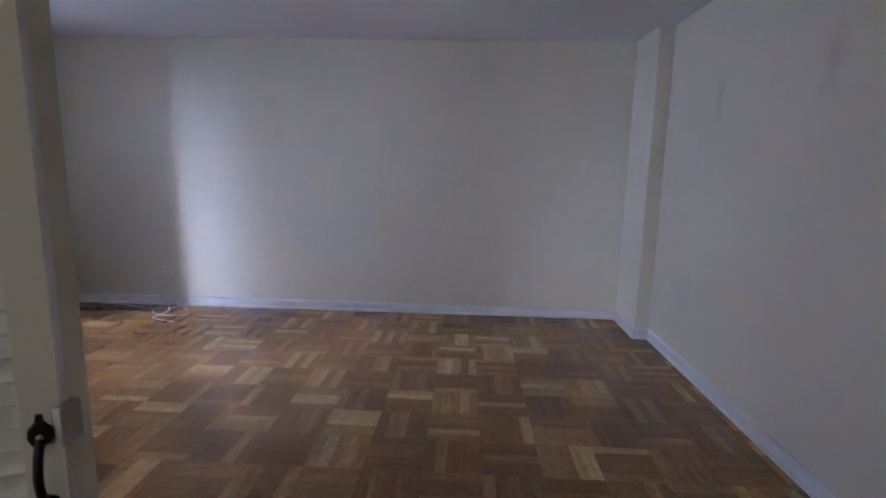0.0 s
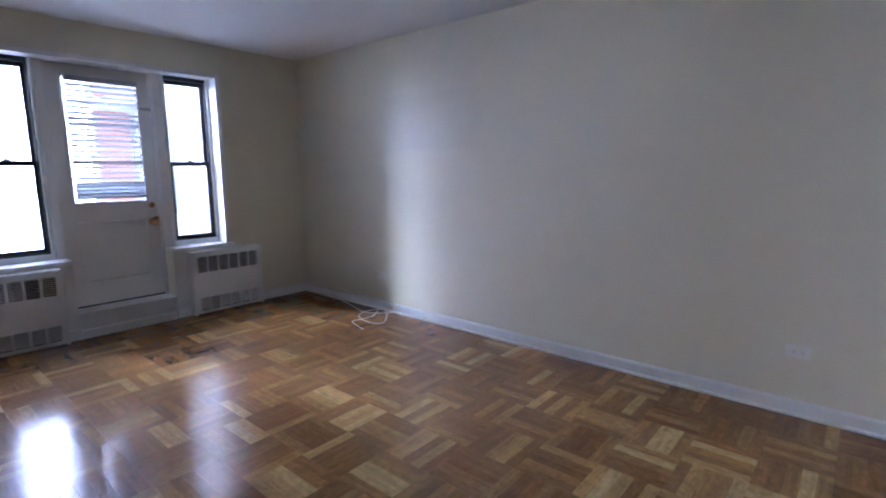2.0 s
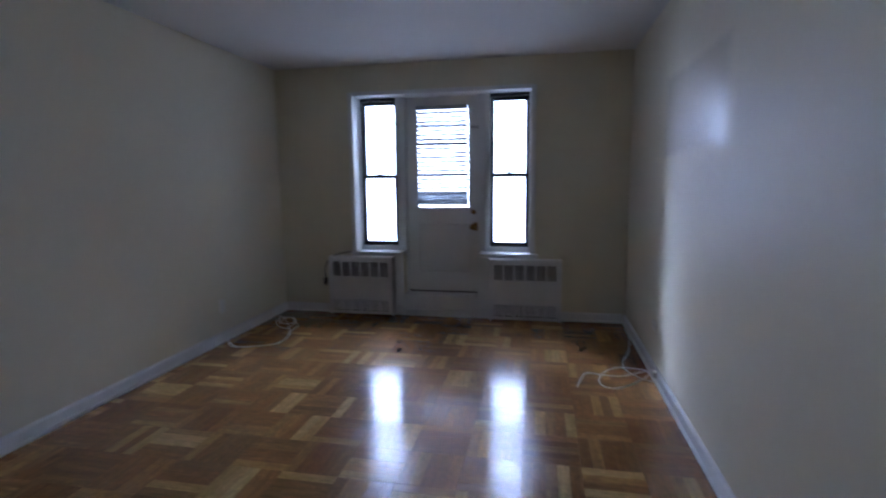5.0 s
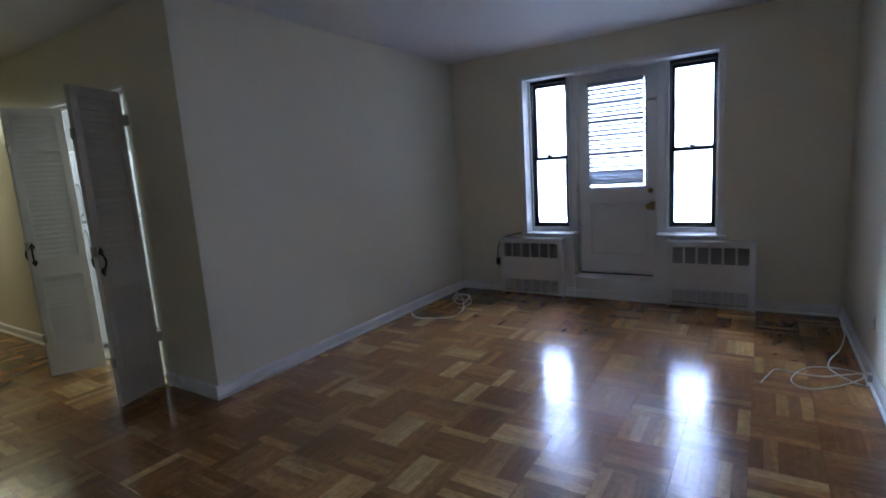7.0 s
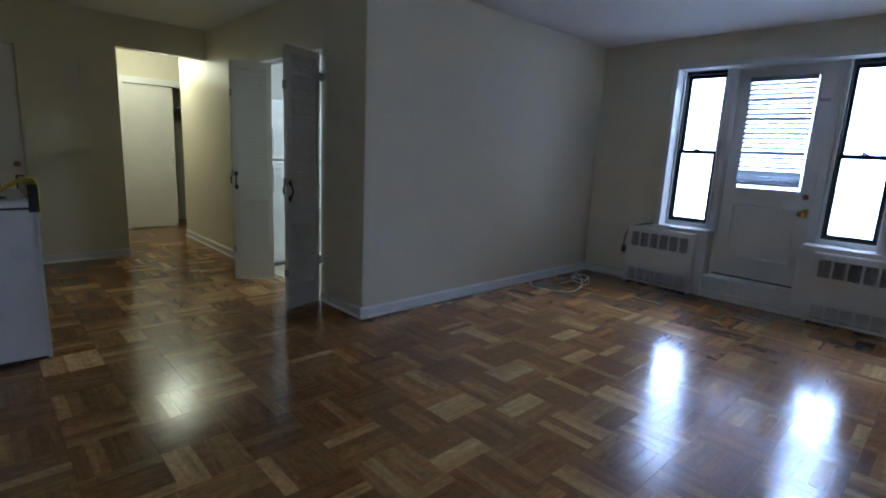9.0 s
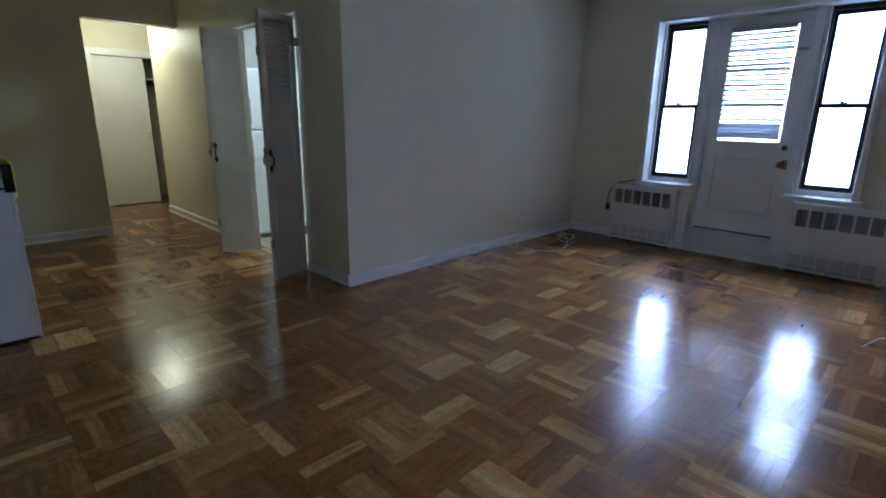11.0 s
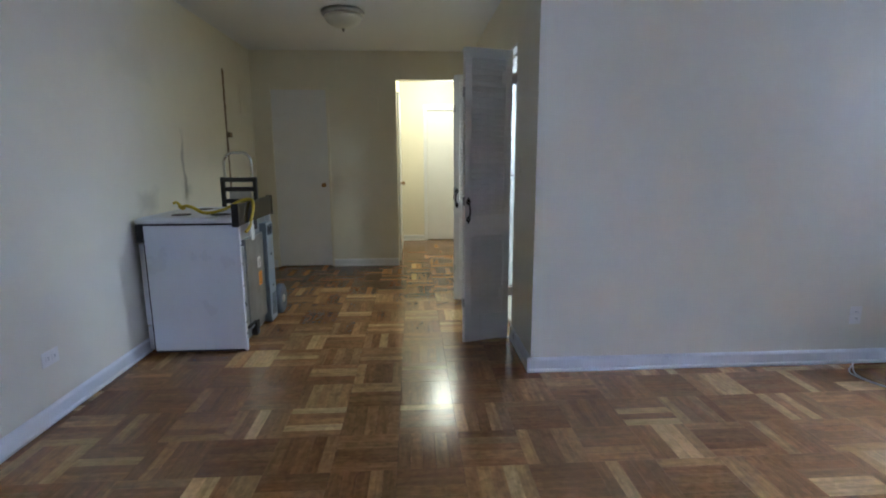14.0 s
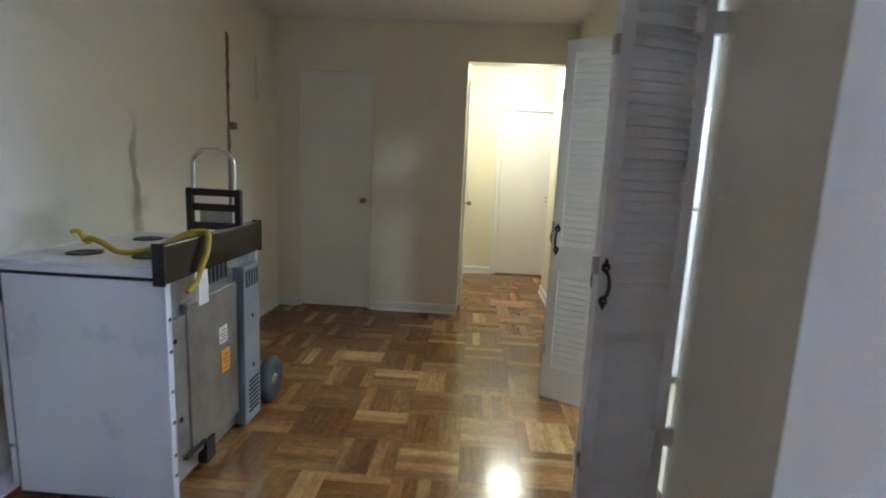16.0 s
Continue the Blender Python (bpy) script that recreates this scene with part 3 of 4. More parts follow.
part("glazing_bead", boxes((0.0, 0.03, gy0 - 0.012, gy0 + 0.012, gz0 - 0.012, gz1 + 0.012), (0.0, 0.03, gy1 - 0.012, gy1 + 0.012, gz0 - 0.012, gz1 + 0.012), (0.0, 0.03, gy0 + 0.012, gy1 - 0.012, gz0 - 0.012, gz0 + 0.014), (0.0, 0.03, gy0 + 0.012, gy1 - 0.012, gz1 - 0.012, gz1 + 0.012), bevel=0.004), M_DOOR, door)
pane = part("pane", boxes((-0.004, 0.002, gy0, gy1, gz0, gz1)), M_GLASS, door)
pane.visible_shadow = False
knob = part("knob", lathe([(0.0001, 0.075), (0.018, 0.074), (0.027, 0.064), (0.029, 0.052), (0.022, 0.04), (0.011, 0.034), (0.010, 0.01), (0.03, 0.008), (0.031, 0.0), (0.0001, 0.0)], 20, "x"), M_BRASS, door, "tarnished brass knob", pose(0.022, 3.555, 0.885))
part("deadbolt", lathe([(0.0001, 0.016), (0.02, 0.014), (0.024, 0.006), (0.025, 0.0), (0.0001, 0.0)], 20, "x"), M_BRASS, door, "brass deadbolt", pose(0.022, 3.56, 1.035))
part("rim_lock", boxes((0.022, 0.05, 3.565, 3.602, 0.85, 0.93), bevel=0.004), M_BRASS, door, "brass rim lock")
part("slide_bolt", boxes((0.022, 0.034, 3.53, 3.60, 1.86, 1.885), (0.034, 0.046, 3.54, 3.585, 1.866, 1.879), (0.02, 0.04, 3.606, 3.64, 1.855, 1.89), bevel=0.003), M_NICKEL, door, "steel slide bolt")
for hz in (0.55, 1.85):
    part("hinge", boxes((0.018, 0.03, DOOR_S - 0.004, DOOR_S + 0.01, hz - 0.045, hz + 0.045), bevel=0.003), M_DOOR, door)

# the blind on the balcony door
blind = thing("window_blind", "white horizontal slat blind lowered over the door glass", "blind", pose(DOOR_X + 0.034, (gy0 + gy1) / 2, 0))
hw = (gy1 - gy0) / 2 - 0.014
part("headrail", boxes((-0.002, 0.056, -hw, hw, 2.045, 2.085), bevel=0.003), M_BLIND, blind)
slat_bm = bmesh.new()
prof = [(-0.024, -0.002), (-0.012, 0.0012), (0, 0.0024), (0.012, 0.0012), (0.024, -0.002)]
rows_v = [[slat_bm.verts.new((x, y, z)) for x, z in prof] for y in (-hw, hw)]
for i in range(4):
    slat_bm.faces.new((rows_v[0][i], rows_v[0][i + 1], rows_v[1][i + 1], rows_v[1][i]))
bmesh.ops.solidify(slat_bm, geom=slat_bm.faces[:], thickness=0.0009)
slat_me = mesh_of("slat", slat_bm, M_BLIND)
for i in range(18):
    z = 2.02 - 0.0435 * i
    tilt = -27 + 4 * math.sin(i * 1.7) - (12 if i in (3, 7, 14) else 0)
    again("slat", slat_me, blind, pose(0.03, 0, z, 0, tilt, 0.25 * math.sin(i * 2.1)))
for i in range(4):
    again("slat", slat_me, blind, pose(0.03, 0, 1.229 - 0.029 * i, 0, -58, 0))
part("bottom_rail", boxes((0.008, 0.052, -hw, hw, 1.108, 1.124), bevel=0.003), M_BLIND, blind)
for cy in (-hw * 0.7, hw * 0.7):
    part("ladder_cord", tube([(0.055, cy, 2.05), (0.055, cy, 1.6), (0.05, cy, 1.12)], 0.0012, 6, 2), M_BLIND, blind)
part("tilt_wand", tube([(0.058, hw * 0.86, 2.05), (0.062, hw * 0.86, 1.7), (0.062, hw * 0.87, 1.42)], 0.003, 6, 2), M_BLIND, blind)


# ---- radiators in their covers ----
def radiator_cover(y0, y1, label):
    r = thing("radiator_cover", label, "radiator", pose(WEST, (y0 + y1) / 2, 0), "radiator covers below the windows")
    w, top, d = (y1 - y0) / 2, 0.60, 0.095
    g0, g1, cells = -w + 0.05, w - 0.05, 6
    up, low = (0.404, 0.548), (0.045, 0.165)
    dims = [(0.0, d, -w, -w + 0.02, 0.0, top), (0.0, d, w - 0.02, w, 0.0, top), (0.0, d, -w, w, top - 0.02, top)]
    part("casing", boxes(*dims, bevel=0.004), M_RAD, r)
    front = [(d, d + 0.006, -w + 0.012, w - 0.012, up[1], top - 0.012), (d, d + 0.006, -w + 0.012, w - 0.012, low[1], up[0]), (d, d + 0.006, -w + 0.012, w - 0.012, 0.015, low[0])]
    pitch = (g1 - g0 + 0.018) / cells
    for a, b in (up, low):
        front += [(d, d + 0.006, -w + 0.012, g0, a, b), (d, d + 0.006, g1, w - 0.012, a, b)]
        front += [(d, d + 0.006, g0 + i * pitch - 0.018, g0 + i * pitch, a, b) for i in range(1, cells)]
    part("front_panel", boxes(*front), M_RAD, r)
    fins = [(d - 0.012, d + 0.002, g0, g1, z, z + thick) for (a, b), thick in ((up, 0.0035), (low, 0.0066)) for z in np.linspace(a + 0.008, b - 0.01, 9)]
    part("grille", boxes(*fins), M_RAD, r, "fine horizontal grille bars")
    # sections and back plate are coloured near-black for the shaded inside
    for i in range(int((2 * w - 0.06) / 0.07)):
        part("core_section", boxes((0.02, d - 0.03, -w + 0.03 + i * 0.07, -w + 0.075 + i * 0.07, 0.0, 0.54), bevel=0.008), M_DARK, r, "radiator section coloured near-black like the shaded inside of the cover")
    part("back_shade_plate", boxes((0.001, 0.006, -w + 0.02, w - 0.02, 0.0, top - 0.02)), M_DARK, r)
    part("latch", boxes((d + 0.006, d + 0.012, -0.05, 0.05, 0.03, 0.036), bevel=0.002), M_RAD, r)
    return r


radiator_cover(2.10, 2.783, "white enamelled radiator cover with slotted grilles, cord beside it")
radiator_cover(3.745, 4.43, "white enamelled radiator cover with slotted grilles")

# ---- outside: balcony, wings of the building, sky ----
structure("ground", boxes((-60, -4.71, -40, 50, -0.5, -0.2)), M_CONCRETE, "pale concrete terrace floor outside", "ground")
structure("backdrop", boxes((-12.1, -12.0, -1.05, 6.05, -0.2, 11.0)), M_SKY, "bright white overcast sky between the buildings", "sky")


def wing(name, y_face, out, label):
    """A side wing outside: brick wall, posts and windows along a face that looks into the gap."""
    b = thing(name, label, "building", pose(0, y_face, 0))
    part("wall", boxes((-12.0, -5.2, 0.0 if out > 0 else -0.4, 0.4 if out > 0 else 0.0, -0.2, 9.0)), M_MORTAR, b)
    for x in (-7.4, -9.1, -10.8):
        w = part("window", boxes((x - 0.55, x + 0.55, -0.03 * out - 0.02, -0.03 * out + 0.02, 0.5, 2.3), bevel=0.004), M_POST, b, "blue-grey window frame")
        part("pane", boxes((x - 0.45, x - 0.03, -0.06 * out - 0.004, -0.06 * out + 0.004, 0.6, 2.2), (x + 0.03, x + 0.45, -0.06 * out - 0.004, -0.06 * out + 0.004, 0.6, 2.2)), M_FROST, w)
    return b


wing("building_wing", 6.05, 1, "brick side wing bounding the sky light, with blue-grey window frames in daylight")
# south wing is unseen, added to bound the sky light on the north wall
wing("building_wing", -1.05, -1, "brick side wing bounding the sky light, with blue-grey window frames in daylight")
bay = thing("brick_bay", "pale brick end wall with a blue-grey glazed door across the terrace", "building", pose(-11.4, 5.6, -0.2))
part("wall", boxes((-0.4, 0.0, -0.55, 0.44, 0, 5.0)), M_MORTAR, bay)
brick_me = mesh_of("brick", boxes((-0.012, 0.012, -0.1, 0.1, -0.028, 0.028), bevel=0.003), M_BRICK)
for r in range(46):
    for i in range(3):
        again("brick", brick_me, bay, pose(0.004, -0.44 + 0.21 * i + (0.05 if r % 2 else 0), 0.035 + 0.066 * r))
gd = part("glazed_door", boxes((0.0, 0.05, 0.12, 0.2, 0.3, 2.6), (0.0, 0.05, 0.36, 0.44, 0.3, 2.6), (0.0, 0.05, 0.2, 0.36, 0.3, 0.9), (0.0, 0.05, 0.2, 0.36, 2.5, 2.6), bevel=0.004), M_POST, bay, "blue-grey glazed door")
part("pane", boxes((0.01, 0.02, 0.2, 0.36, 0.9, 2.5)), M_FROST, gd)
part("canopy", boxes((0.0, 0.9, -0.55, 0.44, 2.75, 2.9), bevel=0.01), M_CONCRETE, bay)
post = thing("terrace_post", "blue-grey painted steel terrace post outside the window", "post", pose(-6.1, 5.0, -0.2))
part("shaft", boxes((-0.06, 0.06, -0.06, 0.06, 0.02, 2.9), bevel=0.006), M_POST, post)
part("base_plate", boxes((-0.1, 0.1, -0.1, 0.1, 0, 0.02), bevel=0.004), M_POST, post)


# ---- folding louvered doors at the kitchen opening ----
PW, PT, PZ0, PZ1 = 0.34, 0.03, 0.012, 1.975
LOW, UP = (0.20, 0.76), (0.90, 1.915)
slat = boxes((0.045, PW - 0.045, -0.004, 0.004, -0.021, 0.021), bevel=0.002)
louver_me = mesh_of("slat", slat, M_LOUVER)


def panel_frame():
    s = 0.048
    return boxes((0, s, -PT / 2, PT / 2, PZ0, PZ1), (PW - s, PW, -PT / 2, PT / 2, PZ0, PZ1), (s, PW - s, -PT / 2, PT / 2, PZ0, LOW[0]), (s, PW - s, -PT / 2, PT / 2, LOW[1], UP[0]), (s, PW - s, -PT / 2, PT / 2, UP[1], PZ1))


def pull_handle(parent, x, side):
    """A black iron pull: two spear-shaped plates with screws, and a bowed grip."""
    h = part("handle", tube([(x, side * (PT / 2 + 0.004), 0.985), (x, side * (PT / 2 + 0.022), 0.965), (x, side * (PT / 2 + 0.03), 0.935), (x, side * (PT / 2 + 0.022), 0.905), (x, side * (PT / 2 + 0.004), 0.885)], 0.0065, 10, 5), M_IRON, parent, "black iron pull handle with spear ends")
    for z, k in ((0.99, 1), (0.88, -1)):
        bm = bmesh.new()
        out = [(-0.004, 0.034), (-0.006, 0.022), (-0.015, 0.012), (-0.017, 0), (-0.012, -0.012), (0, -0.017), (0.012, -0.012), (0.017, 0), (0.015, 0.012), (0.006, 0.022), (0.004, 0.034)]
        a = [bm.verts.new((x + px, side * PT / 2, z + k * pz)) for px, pz in out]
        c = [bm.verts.new((x + px * 0.85, side * (PT / 2 + 0.006), z + k * pz * 0.9)) for px, pz in out]
        for i in range(len(out)):
            j = (i + 1) % len(out)
            bm.faces.new((a[i], a[j], c[j], c[i]))
        bm.faces.new(c)
        part("end_plate", bm, M_IRON, h)
        part("screw", lathe([(0.0001, 0.003), (0.004, 0.002), (0.005, 0), (0.0001, 0)], 10, "y"), M_NICKEL, h, "bright screw head", pose(x, side * (PT / 2 + 0.006), z, 0, 0, 0 if side > 0 else 180))


def bifold(label, pivot, fold, free, front, handles):
    """Two louvered leaves: one from its pivot to the fold, one from the fold to its free edge."""
    d = thing("folding_door", label, "folding door", pose(0, 0, 0), "louvered folding doors of the kitchen")
    for n, (a, b) in enumerate(((pivot, fold), (free, fold))):
        ang = math.degrees(math.atan2(b[1] - a[1], b[0] - a[0]))
        sgn = front if n == 0 else -front
        leaf = part("leaf", panel_frame(), M_LOUVER, d, at=pose(b[0] - PW * math.cos(radians(ang)), b[1] - PW * math.sin(radians(ang)), 0, 0, 0, ang))
        for z0, z1 in (LOW, UP):
            count = int((z1 - z0) / 0.0345)
            for i in range(count):
                again("slat", louver_me, leaf, pose(0, 0, z0 + (i + 0.5) * (z1 - z0) / count, sgn * 24, 0, 0))
        pull_handle(leaf, PW - 0.026, sgn)
    for hz in (0.3, 1.0, 1.7):
        part("hinge", boxes((fold[0] - 0.004, fold[0] + 0.012, fold[1] - 0.02, fold[1] + 0.02, hz - 0.03, hz + 0.03), bevel=0.002), M_NICKEL, d, at=None)
    px, py = pivot
    jamb = OPEN_N - 0.018 if front > 0 else OPEN_S + 0.018
    for hz in (0.35, 1.80):
        part("jamb_hinge", boxes((CORNER_X - 0.012, px + 0.012, min(py, jamb) - 0.004, max(py, jamb) + 0.004, hz - 0.035, hz + 0.035), (px - 0.006, px + 0.03, py - 0.02, py + 0.02, hz - 0.04, hz + 0.04), bevel=0.003), M_LOUVER, d, "painted-over hinge to the jamb")
    part("pivot_bracket", boxes((px - 0.05, px + 0.015, py - 0.02, py + 0.02, 0.002, 0.012), (px - 0.006, px + 0.006, py - 0.006, py + 0.006, 0.004, 0.03), bevel=0.001), M_NICKEL, d, "steel floor pivot")
    return d


bifold("white louvered folding door, folded open beside the wall pier", (-1.185, 0.98), (-0.90, 1.07), (-1.185, 0.925), 1, 2)
bifold("white louvered folding door, folded half open towards the hall", (-1.19, -0.21), (-0.932, -0.035), (-1.249, 0.128), -1, 2)
structure("trim_kitchen_opening", boxes(
    (CORNER_X - 0.122, CORNER_X + 0.002, OPEN_N - 0.018, OPEN_N, 0, OPEN_TOP), (CORNER_X - 0.122, CORNER_X + 0.002, OPEN_S, OPEN_S + 0.018, 0, OPEN_TOP),
    (CORNER_X - 0.122, CORNER_X + 0.002, OPEN_S + 0.018, OPEN_N - 0.018, OPEN_TOP - 0.018, OPEN_TOP), (CORNER_X - 0.075, CORNER_X - 0.045, OPEN_S + 0.018, OPEN_N - 0.018, OPEN_TOP - 0.04, OPEN_TOP - 0.018)),
    M_TRIM, "white-painted lining and track of the kitchen opening", "trim")

# ---- kitchen behind ----
fr = thing("refrigerator", "white top-freezer refrigerator standing in the kitchen", "refrigerator", pose(-1.74, -0.68, 0))
part("body", boxes((-0.36, 0.36, -0.36, 0.30, 0.03, 1.71), bevel=0.008), M_ENAMEL, fr)
for a, b in ((0.06, 1.105), (1.12, 1.70)):
    dd = part("door", boxes((-0.36, 0.36, 0.305, 0.36, a, b), bevel=0.012), M_ENAMEL, fr)
    hz = b - 0.06 if a < 1 else a + 0.06
    k = -1 if a < 1 else 1
    part("handle", tube([(0.31, 0.36, hz), (0.31, 0.395, hz + k * 0.03), (0.31, 0.395, hz + k * 0.22), (0.31, 0.36, hz + k * 0.25)], 0.009, 8, 4), M_ENAMEL, dd)
for x in (-0.3, 0.3):
    part("foot", boxes((x - 0.02, x + 0.02, 0.2, 0.25, 0.002, 0.03)), M_PLASTIC, fr)


def dome_light(label, x, y, lit):
    c = thing("ceiling_light", label, "ceiling light", pose(x, y, CEIL))
    part("pan", lathe([(0.0001, 0), (0.17, 0), (0.178, -0.012), (0.176, -0.03), (0.16, -0.042), (0.13, -0.044), (0.0001, -0.044)], 36), M_NICKEL, c, "brushed nickel ring")
    part("bowl", lathe([(0.152, -0.04), (0.15, -0.06), (0.135, -0.088), (0.105, -0.112), (0.065, -0.13), (0.02, -0.138), (0.0001, -0.139)], 36), M_LIT if lit else M_FROST, c, "lit glass bowl" if lit else "unlit frosted glass bowl")
    part("finial", lathe([(0.0001, -0.136), (0.012, -0.138), (0.014, -0.146), (0.008, -0.154), (0.009, -0.16), (0.0001, -0.166)], 14), M_NICKEL, c)
    return c


dome_light("unlit flush ceiling light with frosted glass bowl and nickel ring", -0.007, -0.033, False)

# ---- doors of the south wall and hall ----
d2 = thing("door_2", "white flush closet door with a small brass knob, closed", "door", pose(0, SOUTH, 0), kind="structure")
part("door_leaf", boxes((0.419, 1.035, -0.045, -0.008, 0.012, 2.05), bevel=0.002), M_DOOR, d2)
part("door_frame", boxes((0.392, 0.417, -0.1, 0.006, 0, 2.075), (1.037, 1.062, -0.1, 0.006, 0, 2.075), (0.417, 1.037, -0.1, 0.006, 2.053, 2.075), bevel=0.002), M_WALL, d2)
part("knob", lathe([(0.0001, 0.06), (0.016, 0.059), (0.024, 0.05), (0.025, 0.042), (0.018, 0.032), (0.009, 0.027), (0.009, 0.008), (0.026, 0.006), (0.027, 0), (0.0001, 0)], 18, "y"), M_BRASS, d2, "brass knob", pose(0.478, -0.008, 0.975))
d3 = thing("door_3", "white flush door in the hall side wall with a brass knob", "door", pose(HALL_E, 0, 0), kind="structure")
part("door_leaf", boxes((-0.02, -0.004, -2.68, -1.95, 0.012, 2.0), bevel=0.002), M_DOOR, d3)
part("door_frame", boxes((-0.026, 0.0, -1.95, -1.885, 0, 2.065), (-0.026, 0.0, -2.745, -2.68, 0, 2.065), (-0.026, 0.0, -2.68, -1.95, 2.0, 2.065), bevel=0.003), M_TRIM, d3)
part("knob", lathe([(0.0001, -0.06), (0.016, -0.059), (0.024, -0.05), (0.025, -0.042), (0.018, -0.032), (0.009, -0.027), (0.009, -0.008), (0.026, -0.006), (0.027, 0), (0.0001, 0)], 18, "x"), M_BRASS, d3, "brass knob", pose(-0.02, -2.02, 0.97))
d4 = thing("door_4", "white sliding closet door pushed half aside at the end of the hall", "door", pose(0, HALL_END, 0), kind="structure")
part("door_leaf", boxes((-1.40, -0.795, -0.06, -0.025, 0.012, 1.985), bevel=0.002), M_DOOR, d4)
part("door_leaf", boxes((-2.0, -1.555, -0.105, -0.07, 0.012, 1.985), bevel=0.002), M_DOOR, d4)
part("door_frame", boxes((-0.79, -0.735, -0.02, 0.018, 0, 2.075), (-2.05, -0.79, -0.02, 0.018, 1.99, 2.075), (-2.05, -2.0, -0.02, 0.018, 0, 1.99), bevel=0.003), M_TRIM, d4)
for z in (0.93, 0.98):
    part("finger_pull", lathe([(0.0001, 0.002), (0.01, 0.002), (0.011, 0), (0.0001, 0)], 12, "y"), M_NICKEL, d4, "", pose(-1.365, -0.025, z))
sh = thing("closet_shelf", "white closet shelf with a hanging rod and bracket", "shelf", pose(-1.4, HALL_END - 0.42, 1.72))
part("board", boxes((-1.1, 0.78, -0.3, 0.16, 0, 0.02), bevel=0.002), M_TRIM, sh)
part("rod", lathe([(0.014, -1.1), (0.014, 0.78)], 12, "x"), M_NICKEL, sh, "steel rod", pose(0, -0.02, -0.06))
part("bracket", boxes((-0.1, -0.085, -0.3, 0.1, -0.02, 0), (-0.1, -0.085, -0.3, -0.28, -0.2, -0.02), (-0.1, -0.085, -0.035, -0.005, -0.08, -0.02), bevel=0.002), M_TRIM, sh)


# ---- the stove on its hand truck ----
st = thing("gas_stove", "white enamelled freestanding stove turned with its bare back to the room", "stove", pose(0.572, 0.366, 0))
SW, SD, SH = 0.76, 0.595, 0.875       # width along y, depth of the body along x, height
part("side_panel", boxes((0.0, SD, SW - 0.018, SW, 0.02, SH - 0.012), bevel=0.006), M_ENAMEL, st)
part("side_panel", boxes((0.0, SD, 0.0, 0.018, 0.02, SH - 0.012), bevel=0.006), M_ENAMEL, st)
part("side_flange", boxes((-0.006, 0.012, SW - 0.03, SW + 0.002, 0.01, SH - 0.02), bevel=0.003), M_ENAMEL, st)
part("cooktop", boxes((0.01, SD + 0.045, -0.004, SW + 0.004, SH, SH + 0.03), (0.02, SD + 0.03, 0.006, SW - 0.006, SH + 0.03, SH + 0.036), bevel=0.007), M_ENAMEL, st)
part("cooktop_gap", boxes((0.005, SD + 0.03, 0.003, SW - 0.003, SH - 0.012, SH)), M_DARK, st)
for bx, by in ((0.17, 0.19), (0.17, 0.57), (0.43, 0.19), (0.43, 0.57)):
    well = part("burner", lathe([(0.0001, 0.002), (0.03, 0.002), (0.04, 0.004), (0.06, 0.004), (0.063, 0.0), (0.0001, 0.0)], 24), M_PLASTIC, st, "dark open burner well", pose(bx, by, SH + 0.0365))
part("backguard", boxes((-0.012, 0.026, -0.008, SW + 0.008, SH - 0.02, SH + 0.12), bevel=0.006), M_PANEL, st, "black glass backguard")
part("backguard_end", boxes((-0.016, 0.03, SW + 0.008, SW + 0.016, SH - 0.025, SH + 0.125), bevel=0.003), M_PLASTIC, st)
part("backguard_end", boxes((-0.016, 0.03, -0.016, -0.008, SH - 0.025, SH + 0.125), bevel=0.003), M_PLASTIC, st)
part("back_panel", boxes((0.04, 0.05, 0.018, SW - 0.018, 0.03, SH - 0.03)), M_GALV, st, "bare galvanised back panel")
part("inner_back", boxes((0.012, 0.04, 0.20, 0.60, 0.10, 0.74), (0.02, 0.04, 0.60, 0.70, 0.14, 0.70), bevel=0.006), M_GALV, st, "raised galvanised back box")
part("kick_bracket", boxes((0.0, 0.04, 0.45, 0.52, 0.03, 0.13), (0.0, 0.02, 0.52, 0.66, 0.13, 0.145), bevel=0.003), M_PLASTIC, st, "dark foot bracket")
flue = part("back_channel", boxes((-0.014, 0.04, 0.02, 0.185, 0.02, 0.80), bevel=0.005), M_BLUE_STEEL, st, "blue-grey steel channel with vent slots")
for i in range(8):
    part("vent_slot", boxes((-0.017, -0.0142, 0.045, 0.15, 0.07 + 0.022 * i, 0.08 + 0.022 * i)), M_DARK, flue)
for i in range(5):
    part("vent_slot", boxes((-0.017, -0.0142, 0.04 + 0.028 * i, 0.052 + 0.028 * i, 0.70, 0.78)), M_DARK, flue)
for i in range(5):
    part("top_slot", boxes((0.036, 0.0395, 0.24 + 0.035 * i, 0.258 + 0.035 * i, 0.77, 0.84)), M_DARK, st)
for sy, sz in ((0.10, 0.30), (0.10, 0.55), (0.68, 0.62), (0.66, 0.3), (0.30, 0.72)):
    part("screw", lathe([(0.0001, -0.006), (0.009, -0.004), (0.011, 0), (0.0001, 0)], 10, "x"), M_PLASTIC, st, "", pose(-0.013 if sy < 0.2 else 0.018, sy, sz))
for sz in (0.12, 0.2, 0.33, 0.45, 0.6, 0.72):
    part("flange_notch", boxes((-0.008, -0.004, SW - 0.022, SW - 0.010, sz, sz + 0.012)), M_DARK, st)
stk = part("rating_label", boxes((0.0095, 0.0115, 0.305, 0.375, 0.495, 0.57)), M_PAPER, st, "white printed label")
for i in range(4):
    part("print_line", boxes((0.0085, 0.0093, 0.315, 0.365 - 0.012 * (i % 2), 0.508 + 0.014 * i, 0.512 + 0.014 * i)), M_INK, stk)
